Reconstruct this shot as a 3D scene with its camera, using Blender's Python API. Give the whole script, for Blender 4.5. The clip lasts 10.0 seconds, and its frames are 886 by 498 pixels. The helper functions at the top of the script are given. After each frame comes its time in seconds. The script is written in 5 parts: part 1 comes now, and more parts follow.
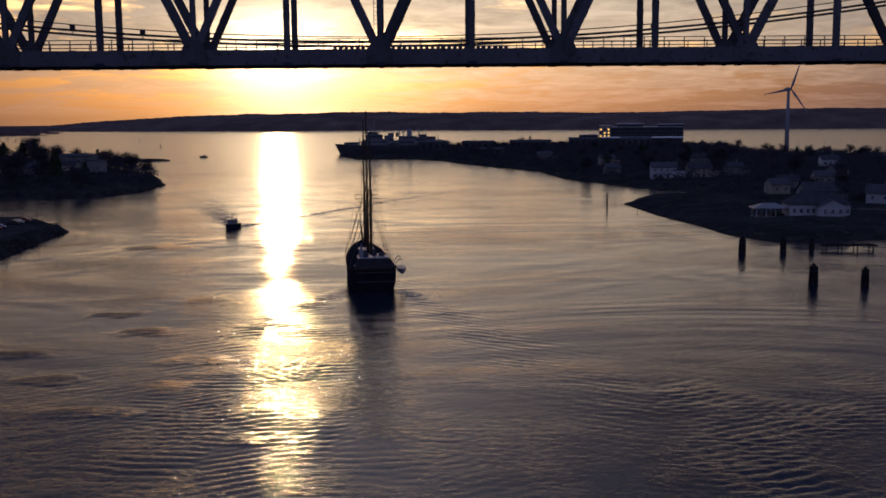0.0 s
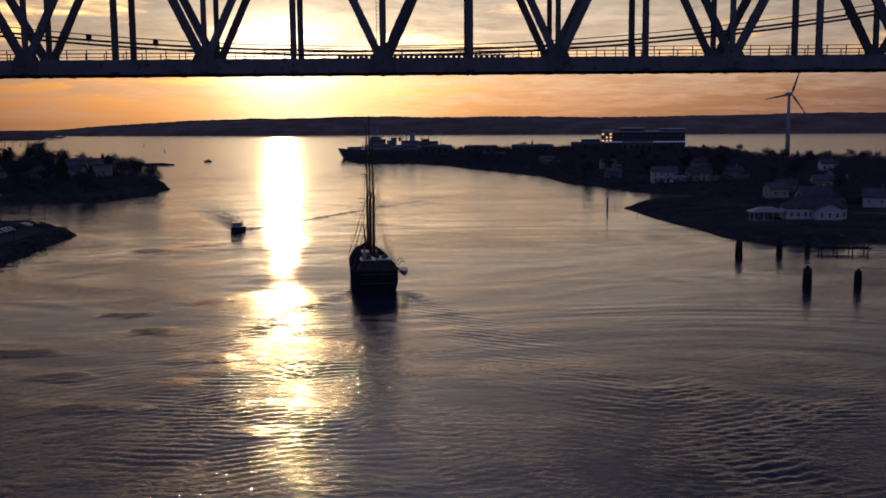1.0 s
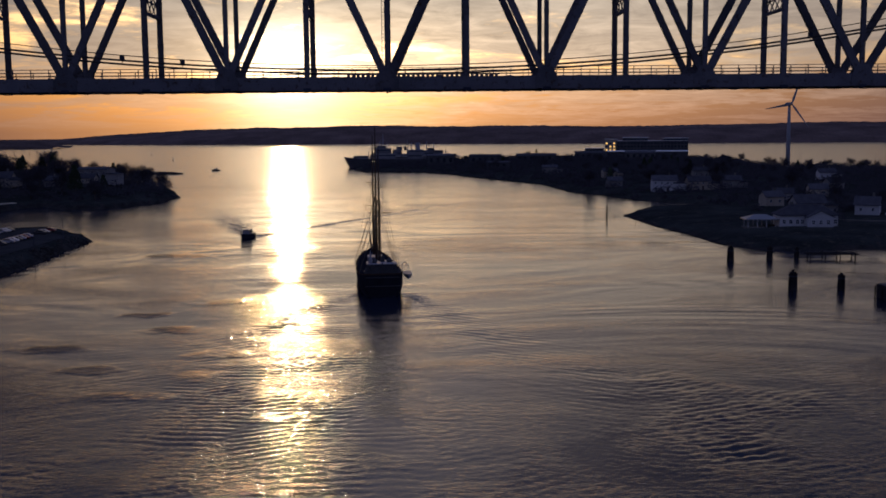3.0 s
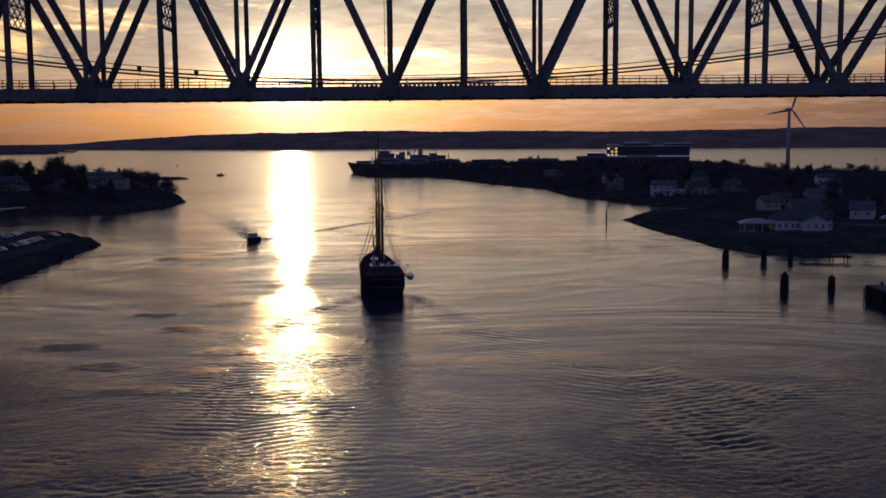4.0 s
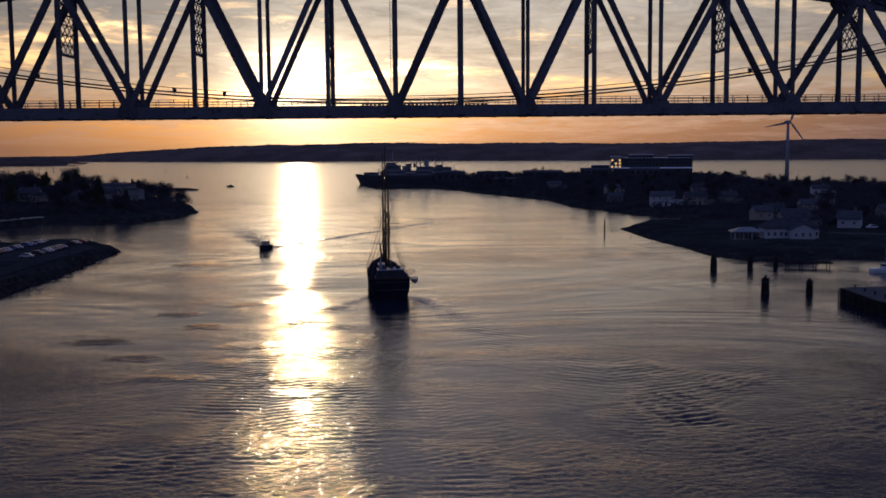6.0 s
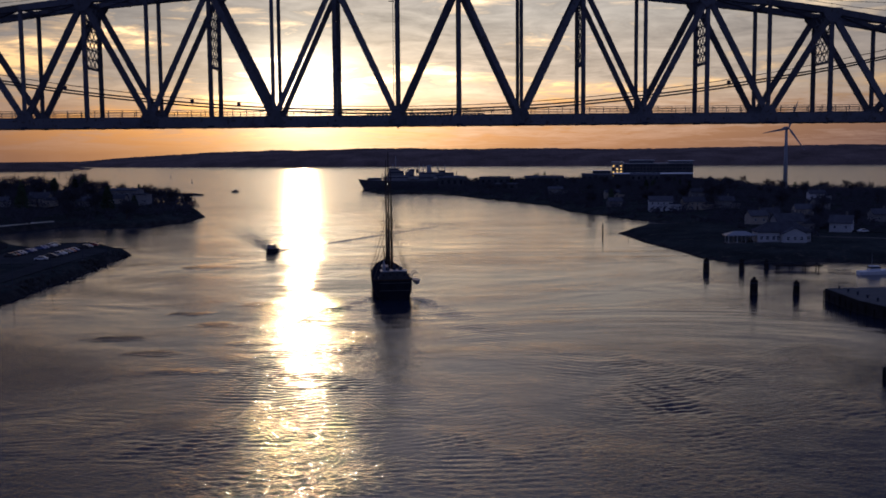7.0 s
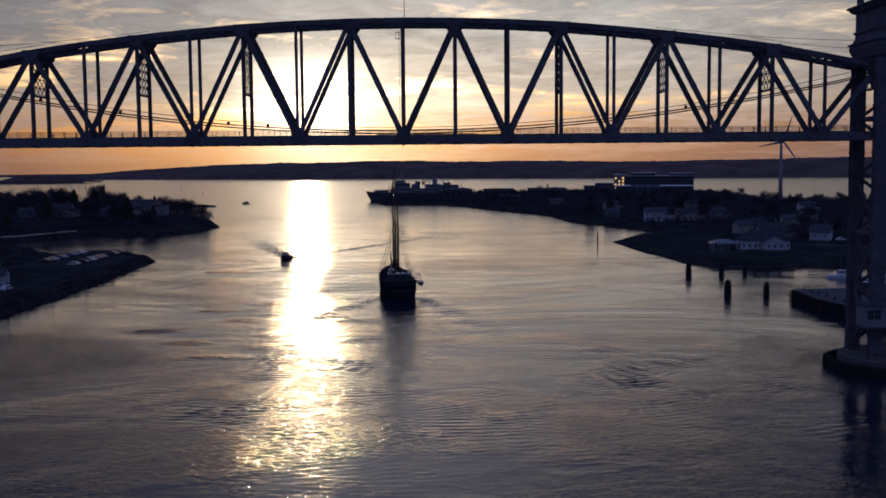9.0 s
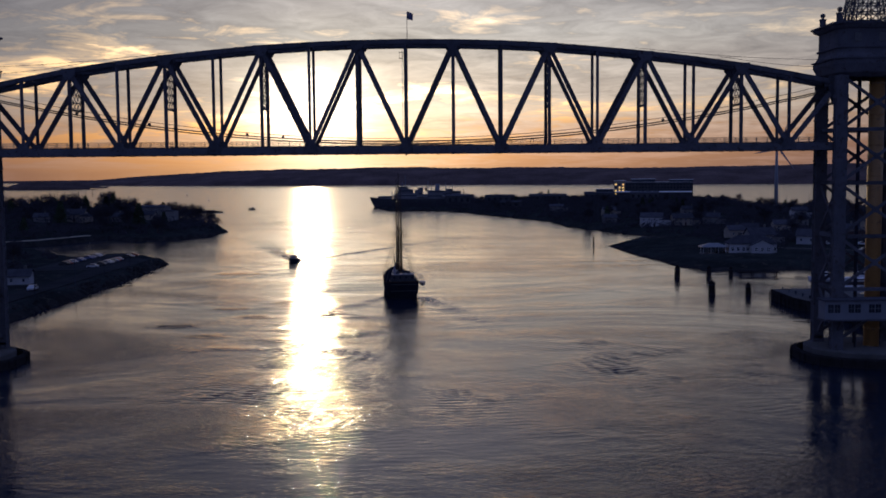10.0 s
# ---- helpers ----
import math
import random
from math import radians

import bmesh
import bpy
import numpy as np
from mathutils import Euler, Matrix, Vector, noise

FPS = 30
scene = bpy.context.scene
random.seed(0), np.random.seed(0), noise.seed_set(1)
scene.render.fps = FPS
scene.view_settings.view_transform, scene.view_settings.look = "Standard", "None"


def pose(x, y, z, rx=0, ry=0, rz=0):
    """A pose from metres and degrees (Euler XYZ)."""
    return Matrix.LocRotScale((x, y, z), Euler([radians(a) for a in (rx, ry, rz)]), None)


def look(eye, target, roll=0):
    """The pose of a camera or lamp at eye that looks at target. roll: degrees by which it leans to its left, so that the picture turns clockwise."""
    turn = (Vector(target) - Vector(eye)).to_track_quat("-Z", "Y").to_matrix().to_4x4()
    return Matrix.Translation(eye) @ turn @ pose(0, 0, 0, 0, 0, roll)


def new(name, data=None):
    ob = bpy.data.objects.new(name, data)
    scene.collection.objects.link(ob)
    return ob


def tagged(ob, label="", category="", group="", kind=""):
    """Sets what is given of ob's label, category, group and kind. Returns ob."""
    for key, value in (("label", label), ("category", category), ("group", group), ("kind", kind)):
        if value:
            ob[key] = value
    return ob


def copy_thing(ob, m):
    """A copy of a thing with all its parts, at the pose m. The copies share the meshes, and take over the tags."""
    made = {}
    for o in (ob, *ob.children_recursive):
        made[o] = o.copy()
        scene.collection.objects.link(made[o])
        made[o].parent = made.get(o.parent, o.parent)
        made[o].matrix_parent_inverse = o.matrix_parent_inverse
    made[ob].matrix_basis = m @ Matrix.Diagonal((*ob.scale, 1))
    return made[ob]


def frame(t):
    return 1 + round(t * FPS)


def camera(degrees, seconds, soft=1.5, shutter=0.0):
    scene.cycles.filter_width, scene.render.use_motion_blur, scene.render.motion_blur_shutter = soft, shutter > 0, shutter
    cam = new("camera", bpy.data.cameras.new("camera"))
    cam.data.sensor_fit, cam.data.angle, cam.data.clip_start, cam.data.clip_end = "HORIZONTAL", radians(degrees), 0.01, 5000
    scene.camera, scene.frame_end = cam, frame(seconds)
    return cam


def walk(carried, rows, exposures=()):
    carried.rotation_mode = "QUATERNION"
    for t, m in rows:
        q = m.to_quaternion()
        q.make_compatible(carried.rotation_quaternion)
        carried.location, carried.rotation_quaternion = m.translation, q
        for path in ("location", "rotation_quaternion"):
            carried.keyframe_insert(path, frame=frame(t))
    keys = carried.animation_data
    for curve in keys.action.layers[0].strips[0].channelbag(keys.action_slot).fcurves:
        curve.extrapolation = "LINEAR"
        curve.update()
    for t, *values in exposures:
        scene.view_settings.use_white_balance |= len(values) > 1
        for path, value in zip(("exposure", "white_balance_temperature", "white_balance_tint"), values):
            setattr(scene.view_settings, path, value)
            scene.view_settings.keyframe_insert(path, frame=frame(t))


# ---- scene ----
cam = camera(47.07, 10.0, soft=1.7)
# seconds, x, y, z, yaw, pitch
ROWS = [
    (0.0, 3.08, -103.53, 36.09, -1.754, -7.463),
    (0.5, 3.19, -105.81, 36.16, -1.669, -7.336),
    (1.0, 3.30, -108.19, 36.24, -1.586, -7.210),
    (1.5, 3.41, -110.70, 36.33, -1.504, -7.083),
    (2.0, 3.52, -113.37, 36.42, -1.423, -6.958),
    (2.5, 3.63, -116.21, 36.54, -1.349, -6.840),
    (3.0, 3.75, -119.25, 36.65, -1.269, -6.710),
    (3.5, 3.90, -122.51, 36.74, -1.181, -6.567),
    (4.0, 4.05, -125.99, 36.83, -1.093, -6.422),
    (4.5, 4.24, -129.71, 36.87, -0.992, -6.252),
    (5.0, 4.43, -133.70, 36.92, -0.896, -6.086),
    (5.5, 4.63, -137.98, 36.99, -0.802, -5.922),
    (6.0, 4.83, -142.57, 37.08, -0.712, -5.764),
    (6.5, 5.03, -147.49, 37.19, -0.627, -5.611),
    (7.0, 5.25, -152.80, 37.31, -0.542, -5.457),
    (7.5, 5.47, -158.55, 37.45, -0.461, -5.307),
    (8.0, 5.72, -164.80, 37.57, -0.375, -5.148),
    (8.5, 6.05, -171.65, 37.60, -0.271, -4.951),
    (9.0, 6.39, -179.20, 37.65, -0.172, -4.761),
    (9.5, 6.76, -187.63, 37.75, -0.077, -4.576),
    (10.0, 7.11, -197.12, 37.93, 0.006, -4.410),
]
walk(cam, [(t, pose(x, y, z, 90 + pitch, 0.5, yaw)) for t, x, y, z, yaw, pitch in ROWS],
     exposures=[(0.0, 0.50, 7500, 13), (5.0, 0.38, 6950, 11), (10.0, 0.36, 6100, 9)])

# ---- sky and sun ----
SUN_AZ, SUN_EL = radians(-7.4), radians(4.1)
SUN = Vector((math.sin(SUN_AZ) * math.cos(SUN_EL), math.cos(SUN_AZ) * math.cos(SUN_EL), math.sin(SUN_EL)))


class Nodes:
    """Short hand for building a node tree."""

    def __init__(self, tree):
        self.tree = tree
        tree.nodes.clear()

    def add(self, kind):
        return self.tree.nodes.new(kind)

    def add_rgb(self, color):
        node = self.add("ShaderNodeRGB")
        node.outputs[0].default_value = (*color, 1)
        return node.outputs[0]

    def put(self, socket, value):
        if isinstance(value, bpy.types.NodeSocket):
            self.tree.links.new(value, socket)
        elif value is not None:
            socket.default_value = value

    def math(self, op, a, b=None, c=None, clamp=False):
        node = self.add("ShaderNodeMath")
        node.operation, node.use_clamp = op, clamp
        for socket, value in zip(node.inputs, (a, b, c)):
            self.put(socket, value)
        return node.outputs[0]

    def vec(self, op, a, b=None):
        node = self.add("ShaderNodeVectorMath")
        node.operation = op
        for socket, value in zip(node.inputs, (a, b)):
            self.put(socket, value)
        return node.outputs["Value" if op in ("DOT_PRODUCT", "LENGTH") else "Vector"]

    def noise(self, coords, scale, detail=4.0, rough=0.55, distort=0.0):
        node = self.add("ShaderNodeTexNoise")
        self.put(node.inputs["Vector"], coords)
        for key, value in (("Scale", scale), ("Detail", detail), ("Roughness", rough), ("Distortion", distort)):
            self.put(node.inputs[key], value)
        return node.outputs["Fac"]

    def ramp(self, fac, stops):
        node = self.add("ShaderNodeValToRGB")
        self.put(node.inputs["Fac"], fac)
        els = node.color_ramp.elements
        while len(els) < len(stops):
            els.new(0.5)
        for el, (at, color) in zip(els, stops):
            el.position = at
            el.color = (*color, 1) if not isinstance(color, (int, float)) else (color, color, color, 1)
        return node.outputs["Color"]

    def mix(self, fac, a, b, blend="MIX"):
        node = self.add("ShaderNodeMix")
        node.data_type, node.blend_type = "RGBA", blend
        self.put(node.inputs["Factor"], fac)
        for key, value in ((6, a), (7, b)):
            if isinstance(value, tuple):
                value = (*value, 1)[:4]
            self.put(node.inputs[key], value)
        return node.outputs[2]

    def scale_color(self, color, factor):
        node = self.add("ShaderNodeVectorMath")
        node.operation = "SCALE"
        self.put(node.inputs[0], color)
        self.put(node.inputs["Scale"], factor)
        return node.outputs[0]


def build_world():
    world = bpy.data.worlds.new("evening_sky")
    scene.world = world
    world.use_nodes = True
    n = Nodes(world.node_tree)
    sky = n.add("ShaderNodeTexSky")
    sky.sky_type, sky.sun_disc, sky.sun_elevation, sky.sun_rotation = "NISHITA", False, SUN_EL, SUN_AZ
    sky.altitude, sky.air_density, sky.dust_density, sky.ozone_density = 40, 1.3, 3.0, 1.5
    d = n.add("ShaderNodeTexCoord").outputs["Generated"]
    sep = n.add("ShaderNodeSeparateXYZ")
    n.put(sep.inputs[0], d)
    x, y, z = sep.outputs
    up = n.math("MAXIMUM", z, 0.0)
    # cloud layer seen in perspective
    den = n.math("ADD", up, 0.085)
    comb = n.add("ShaderNodeCombineXYZ")
    n.put(comb.inputs[0], n.math("DIVIDE", x, den))
    n.put(comb.inputs[1], n.math("DIVIDE", y, den))
    n.put(comb.inputs[2], CLOUD_SEED)
    big = n.noise(comb.outputs[0], 0.85, 6.0, 0.58, 0.5)
    fine = n.noise(comb.outputs[0], 3.4, 6.0, 0.64, 0.6)
    cover = n.math("ADD", n.math("MULTIPLY", big, 0.64), n.math("MULTIPLY", fine, 0.36))
    cover = n.math("ADD", cover, n.math("MINIMUM", n.math("MULTIPLY", up, 0.85), 0.13))
    mask = n.ramp(cover, [(0.46, 0.0), (0.51, 0.7), (0.57, 1.0)])
    low = n.ramp(up, [(0.0, 0.12), (0.02, 0.5), (0.07, 1.0)])
    mask = n.math("MULTIPLY", mask, low)
    # towards the sun, round it and along its azimuth
    toward = n.math("MAXIMUM", n.vec("DOT_PRODUCT", d, tuple(SUN)), 0.0)
    flat = n.add("ShaderNodeCombineXYZ")
    n.put(flat.inputs[0], x)
    n.put(flat.inputs[1], y)
    level = n.vec("NORMALIZE", flat.outputs[0])
    azimuth = n.math("MAXIMUM", n.vec("DOT_PRODUCT", level, (math.sin(SUN_AZ + 0.165), math.cos(SUN_AZ + 0.165), 0)), 0.0)
    high = n.math("MAXIMUM", n.vec("DOT_PRODUCT", level, (math.sin(SUN_AZ + 0.09), math.cos(SUN_AZ + 0.09), 0)), 0.0)
    lobe = n.math("POWER", azimuth, 13.0)
    spread = n.math("POWER", azimuth, 2.0)
    tight = n.math("POWER", toward, 820.0)
    near = n.math("POWER", toward, 260.0)
    wide = n.math("POWER", toward, 40.0)
    haze = n.ramp(up, [(0.0, (0.155, 0.08, 0.045)), (0.045, (0.175, 0.102, 0.056)), (0.08, (0.84, 0.57, 0.30)), (0.13, (1.0, 0.74, 0.46)), (0.22, (0.88, 0.63, 0.47)), (0.36, (0.50, 0.41, 0.41)), (0.6, (0.15, 0.18, 0.28)), (1.0, (0.06, 0.08, 0.15))])
    bright = n.math("ADD", n.math("MULTIPLY", lobe, 1.48), n.math("ADD", 0.04, n.math("MULTIPLY", spread, 0.18)))
    beam_ = n.math("POWER", high, 42.0)
    aloft = n.math("ADD", n.math("MULTIPLY", beam_, 1.4), n.math("ADD", 0.012, n.math("MULTIPLY", n.math("POWER", high, 7.0), 0.065)))
    level_mix = n.ramp(up, [(0.13, 0.0), (0.27, 1.0)])
    bright = n.math("ADD", n.math("MULTIPLY", bright, n.math("SUBTRACT", 1.0, level_mix)), n.math("MULTIPLY", aloft, level_mix))
    clear = n.vec("ADD", n.scale_color(sky.outputs["Color"], SKY), n.scale_color(haze, n.math("MULTIPLY", bright, HAZE)))
    away = n.math("SUBTRACT", 1.0, n.math("MULTIPLY", y, 0.96), clamp=True)
    dusk = n.scale_color(n.add_rgb((0.06, 0.09, 0.255)), away)
    clear = n.vec("ADD", clear, dusk)
    glow = n.scale_color(n.add_rgb((1.0, 0.72, 0.36)), n.math("MULTIPLY", near, GLOW_NEAR))
    glow2 = n.scale_color(n.add_rgb((1.0, 0.60, 0.26)), n.math("MULTIPLY", wide, GLOW_WIDE))
    glow3 = n.scale_color(n.add_rgb((1.0, 0.9, 0.7)), n.math("MULTIPLY", tight, GLOW_TIGHT))
    # thin cloud lit through beside the sun
    veil_at = Vector((math.sin(SUN_AZ + 0.075), math.cos(SUN_AZ + 0.075), math.tan(SUN_EL * 1.05))).normalized()
    veil = n.math("POWER", n.math("MAXIMUM", n.vec("DOT_PRODUCT", d, tuple(veil_at)), 0.0), 230.0)
    veil = n.math("MULTIPLY", veil, n.math("ADD", -0.6, n.math("MULTIPLY", fine, 4.0)), clamp=True)
    glow4 = n.scale_color(n.add_rgb((1.0, 0.80, 0.52)), n.math("MULTIPLY", veil, 1.1))
    sun_side = n.vec("ADD", n.vec("ADD", glow, glow2), n.vec("ADD", glow3, glow4))
    sun_side = n.scale_color(sun_side, n.math("ADD", 0.1, n.math("MULTIPLY", big, 1.8)))
    sun_side = n.scale_color(sun_side, n.ramp(up, [(0.02, 0.3), (0.045, 0.5), (0.06, 1.0), (0.085, 1.0), (0.12, 0.28), (0.3, 0.15)]))
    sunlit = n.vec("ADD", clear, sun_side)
    grey = n.ramp(up, [(0.0, (0.33, 0.19, 0.125)), (0.06, (0.28, 0.22, 0.165)), (0.13, (0.225, 0.2, 0.17)), (0.26, (0.225, 0.198, 0.205)), (0.5, (0.085, 0.105, 0.18)), (1.0, (0.055, 0.07, 0.13))])
    shade = n.scale_color(grey, n.math("MULTIPLY", n.math("ADD", 0.25, n.math("MULTIPLY", fine, 1.5)), n.math("ADD", 0.20, n.math("MULTIPLY", bright, 0.95))))
    cloud = n.vec("ADD", n.vec("ADD", shade, dusk), n.scale_color(sun_side, 0.15))
    color = n.mix(mask, sunlit, cloud)
    back = n.add("ShaderNodeBackground")
    n.put(back.inputs["Color"], color)
    n.put(back.inputs["Strength"], 1.0)
    out = n.add("ShaderNodeOutputWorld")
    n.put(out.inputs["Surface"], back.outputs[0])


SKY, HAZE, GLOW_NEAR, GLOW_WIDE, GLOW_TIGHT, CLOUD_SEED = 0.02, 1.0, 1.0, 0.6, 6.0, 3.7
build_world()
sun = new("sun", bpy.data.lights.new("sun", "SUN"))
sun.data.energy, sun.data.angle, sun.data.color = 0.32, radians(0.6), (1.0, 0.66, 0.33)
sun.matrix_world = look(SUN * 900, (0, 0, 0))


# ---- materials ----
def material(name, base, rough=0.6, metal=0.0, vary=0.25, size=1.0, bump=0.15, fine=None, spec=0.5, stain=None):
    """A painted, weathered or earthy surface: colour varied at two scales, with fine relief."""
    mat = bpy.data.materials.new(name)
    mat.use_nodes = True
    n = Nodes(mat.node_tree)
    co = n.add("ShaderNodeTexCoord").outputs["Object"]
    rnd = n.add("ShaderNodeObjectInfo").outputs["Random"]
    a = n.noise(co, 0.35 / size, 3.0)
    b = n.noise(co, 6.0 / size, 5.0, 0.65)
    dark = tuple(c * (1 - vary) for c in base)
    light = tuple(min(1, c * (1 + vary)) for c in base)
    fac = n.math("ADD", n.math("MULTIPLY", a, 0.6), n.math("MULTIPLY", b, 0.4))
    fac = n.math("ADD", fac, n.math("MULTIPLY", n.math("SUBTRACT", rnd, 0.5), 0.3))
    col = n.ramp(fac, [(0.3, dark), (0.7, light)])
    if stain:
        spots = n.ramp(n.noise(co, 1.6 / size, 6.0, 0.7), [(0.55, 0.0), (0.68, 1.0)])
        col = n.mix(spots, col, stain)
    if spec > 0.2:
        bsdf = n.add("ShaderNodeBsdfPrincipled")
        n.put(bsdf.inputs["Base Color"], col)
        n.put(bsdf.inputs["Metallic"], metal)
        n.put(bsdf.inputs["Specular IOR Level"], spec)
        n.put(bsdf.inputs["Roughness"], n.math("ADD", rough - 0.1, n.math("MULTIPLY", b, 0.2)))
    else:
        bsdf = n.add("ShaderNodeBsdfDiffuse")
        n.put(bsdf.inputs["Color"], col)
        n.put(bsdf.inputs["Roughness"], rough)
    bm = n.add("ShaderNodeBump")
    n.put(bm.inputs["Strength"], bump)
    n.put(bm.inputs["Distance"], 0.05 * size)
    n.put(bm.inputs["Height"], b)
    n.put(bsdf.inputs["Normal"], bm.outputs[0])
    out = n.add("ShaderNodeOutputMaterial")
    n.put(out.inputs["Surface"], bsdf.outputs[0])
    return mat


def lit(name, color, strength):
    mat = bpy.data.materials.new(name)
    mat.use_nodes = True
    n = Nodes(mat.node_tree)
    em = n.add("ShaderNodeEmission")
    n.put(em.inputs["Color"], (*color, 1))
    n.put(em.inputs["Strength"], strength)
    out = n.add("ShaderNodeOutputMaterial")
    n.put(out.inputs["Surface"], em.outputs[0])
    return mat


def water_material():
    mat = bpy.data.materials.new("river_water")
    mat.use_nodes = True
    n = Nodes(mat.node_tree)
    geo = n.add("ShaderNodeNewGeometry").outputs["Position"]
    sep = n.add("ShaderNodeSeparateXYZ")
    n.put(sep.inputs[0], geo)
    comb = n.add("ShaderNodeCombineXYZ")
    n.put(comb.inputs[0], n.math("MULTIPLY", sep.outputs[0], 0.7))
    n.put(comb.inputs[1], sep.outputs[1])
    flat = comb.outputs[0]
    short = n.add("ShaderNodeCombineXYZ")
    n.put(short.inputs[0], n.math("MULTIPLY", sep.outputs[0], 0.95))
    n.put(short.inputs[1], sep.outputs[1])
    ripple = n.noise(short.outputs[0], 1.0, 4.0, 0.65, 0.9)
    swell = n.noise(flat, 0.085, 3.0, 0.55, 0.8)
    gusts = n.ramp(n.noise(flat, 0.022, 4.0, 0.6, 1.2), [(0.42, 0.3), (0.58, 1.0)])
    slick = n.ramp(n.noise(flat, 0.011, 3.0, 0.5, 2.0), [(0.38, 0.3), (0.62, 1.1)])
    reach = n.math("MULTIPLY", n.math("ADD", sep.outputs[1], 120.0), 0.0015)
    wash = n.ramp(reach, [(0.09, WASH), (0.24, 0.7), (0.38, 0.38), (1.0, 0.34)])
    swell = n.math("MULTIPLY", swell, n.ramp(reach, [(0.05, 0.6), (0.16, 0.85), (0.30, 0.22), (0.6, 0.14)]))
    height = n.math("ADD", n.math("MULTIPLY", n.math("MULTIPLY", n.math("MULTIPLY", ripple, gusts), wash), RIPPLE), n.math("MULTIPLY", swell, SWELL))
    height = n.math("MULTIPLY", height, slick)
    # choppy water: boils of the stream and the ship's wash
    rough_water = n.add("ShaderNodeAttribute")
    rough_water.attribute_name = "ruffle"
    crests = n.add("ShaderNodeCombineXYZ")
    n.put(crests.inputs[0], n.math("MULTIPLY", sep.outputs[0], 0.34))
    n.put(crests.inputs[1], sep.outputs[1])
    chop = n.math("MULTIPLY", n.noise(crests.outputs[0], 1.2, 3.0, 0.6, 0.5), n.math("MULTIPLY", rough_water.outputs["Fac"], CHOP))
    grain = n.math("MULTIPLY", n.noise(short.outputs[0], 3.4, 2.0, 0.6, 0.4), n.math("MULTIPLY", n.math("MINIMUM", rough_water.outputs["Fac"], 0.45), CHOP * 0.28))
    chop = n.math("ADD", chop, grain)
    height = n.math("ADD", height, chop)
    # long thin cat's-paws drawn out across the reach
    thin = n.add("ShaderNodeCombineXYZ")
    n.put(thin.inputs[0], n.math("MULTIPLY", sep.outputs[0], 0.24))
    n.put(thin.inputs[1], sep.outputs[1])
    paws = n.math("MULTIPLY", n.noise(thin.outputs[0], 0.13, 4.0, 0.62, 0.8), PAWS)
    paws = n.math("ADD", paws, n.math("MULTIPLY", n.noise(thin.outputs[0], 0.035, 3.0, 0.6, 1.0), PAWS * 2.6))
    paws = n.math("MULTIPLY", paws, n.ramp(reach, [(0.12, 0.25), (0.35, 1.0)]))
    paws = n.math("MULTIPLY", paws, n.ramp(n.noise(flat, 0.012, 3.0, 0.6, 1.5), [(0.40, 0.15), (0.60, 1.0)]))
    height = n.math("ADD", height, paws)
    bump = n.add("ShaderNodeBump")
    n.put(bump.inputs["Strength"], 1.0)
    n.put(bump.inputs["Distance"], 1.0)
    n.put(bump.inputs["Height"], height)
    bsdf = n.add("ShaderNodeBsdfPrincipled")
    n.put(bsdf.inputs["Base Color"], (0.010, 0.016, 0.030, 1))
    n.put(bsdf.inputs["Roughness"], n.ramp(reach, [(0.20, WATER_ROUGH), (0.50, 0.10), (1.0, 0.20)]))
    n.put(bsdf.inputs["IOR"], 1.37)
    n.put(bsdf.inputs["Normal"], bump.outputs[0])
    out = n.add("ShaderNodeOutputMaterial")
    n.put(out.inputs["Surface"], bsdf.outputs[0])
    return mat


RIPPLE, SWELL, WATER_ROUGH, WASH, PAWS, CHOP = 0.28, 0.34, 0.04, 0.9, 0.13, 0.17
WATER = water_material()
STEEL = material("blue_grey_bridge_paint", (0.105, 0.103, 0.112), 0.8, 0.0, 0.3, 1.0, 0.2, stain=(0.07, 0.045, 0.03), spec=0.12)
STEEL_DARK = material("dark_bridge_steel", (0.045, 0.05, 0.065), 0.8, 0.0, 0.3, spec=0.12)
TIE = material("creosoted_timber", (0.05, 0.04, 0.032), 0.8, 0.0, 0.4, spec=0.1)
CONCRETE = material("weathered_concrete", (0.12, 0.112, 0.102), 0.9, 0.0, 0.3, 2.0, 0.3, stain=(0.12, 0.11, 0.09), spec=0.1)
FENDER = material("wet_black_timber", (0.03, 0.027, 0.026), 0.8, 0.0, 0.4, spec=0.1)
OCHRE = material("ochre_painted_steel", (0.36, 0.19, 0.06), 0.5, 0.0, 0.2, 2.0, stain=(0.22, 0.12, 0.05))
CABIN = material("pale_grey_cladding", (0.17, 0.175, 0.19), 0.6, 0.0, 0.15, spec=0.1)
ROOF = material("slate_shingles", (0.07, 0.07, 0.08), 0.8, 0.0, 0.35, 1.0, 0.4, spec=0.1)
GLASS = material("dark_window_glass", (0.02, 0.025, 0.03), 0.12, 0.0, 0.1)
WHITE = material("white_clapboard", (0.38, 0.38, 0.38), 0.7, 0.0, 0.1, 1.0, 0.2, spec=0.1)
GREYWOOD = material("grey_cedar_shingle", (0.2, 0.19, 0.18), 0.85, 0.0, 0.25, spec=0.1)
TAN = material("tan_siding", (0.3, 0.26, 0.21), 0.8, 0.0, 0.2, spec=0.1)
GRASS = material("dull_spring_grass", (0.038, 0.042, 0.040), 0.95, 0.0, 0.45, 6.0, 0.4, stain=(0.065, 0.058, 0.048), spec=0.08)
ROCK = material("wet_shore_rock", (0.045, 0.042, 0.04), 0.7, 0.0, 0.5, 1.5, 0.6, spec=0.08)
SAND = material("beach_sand", (0.42, 0.37, 0.29), 0.9, 0.0, 0.15, 2.0, spec=0.1)
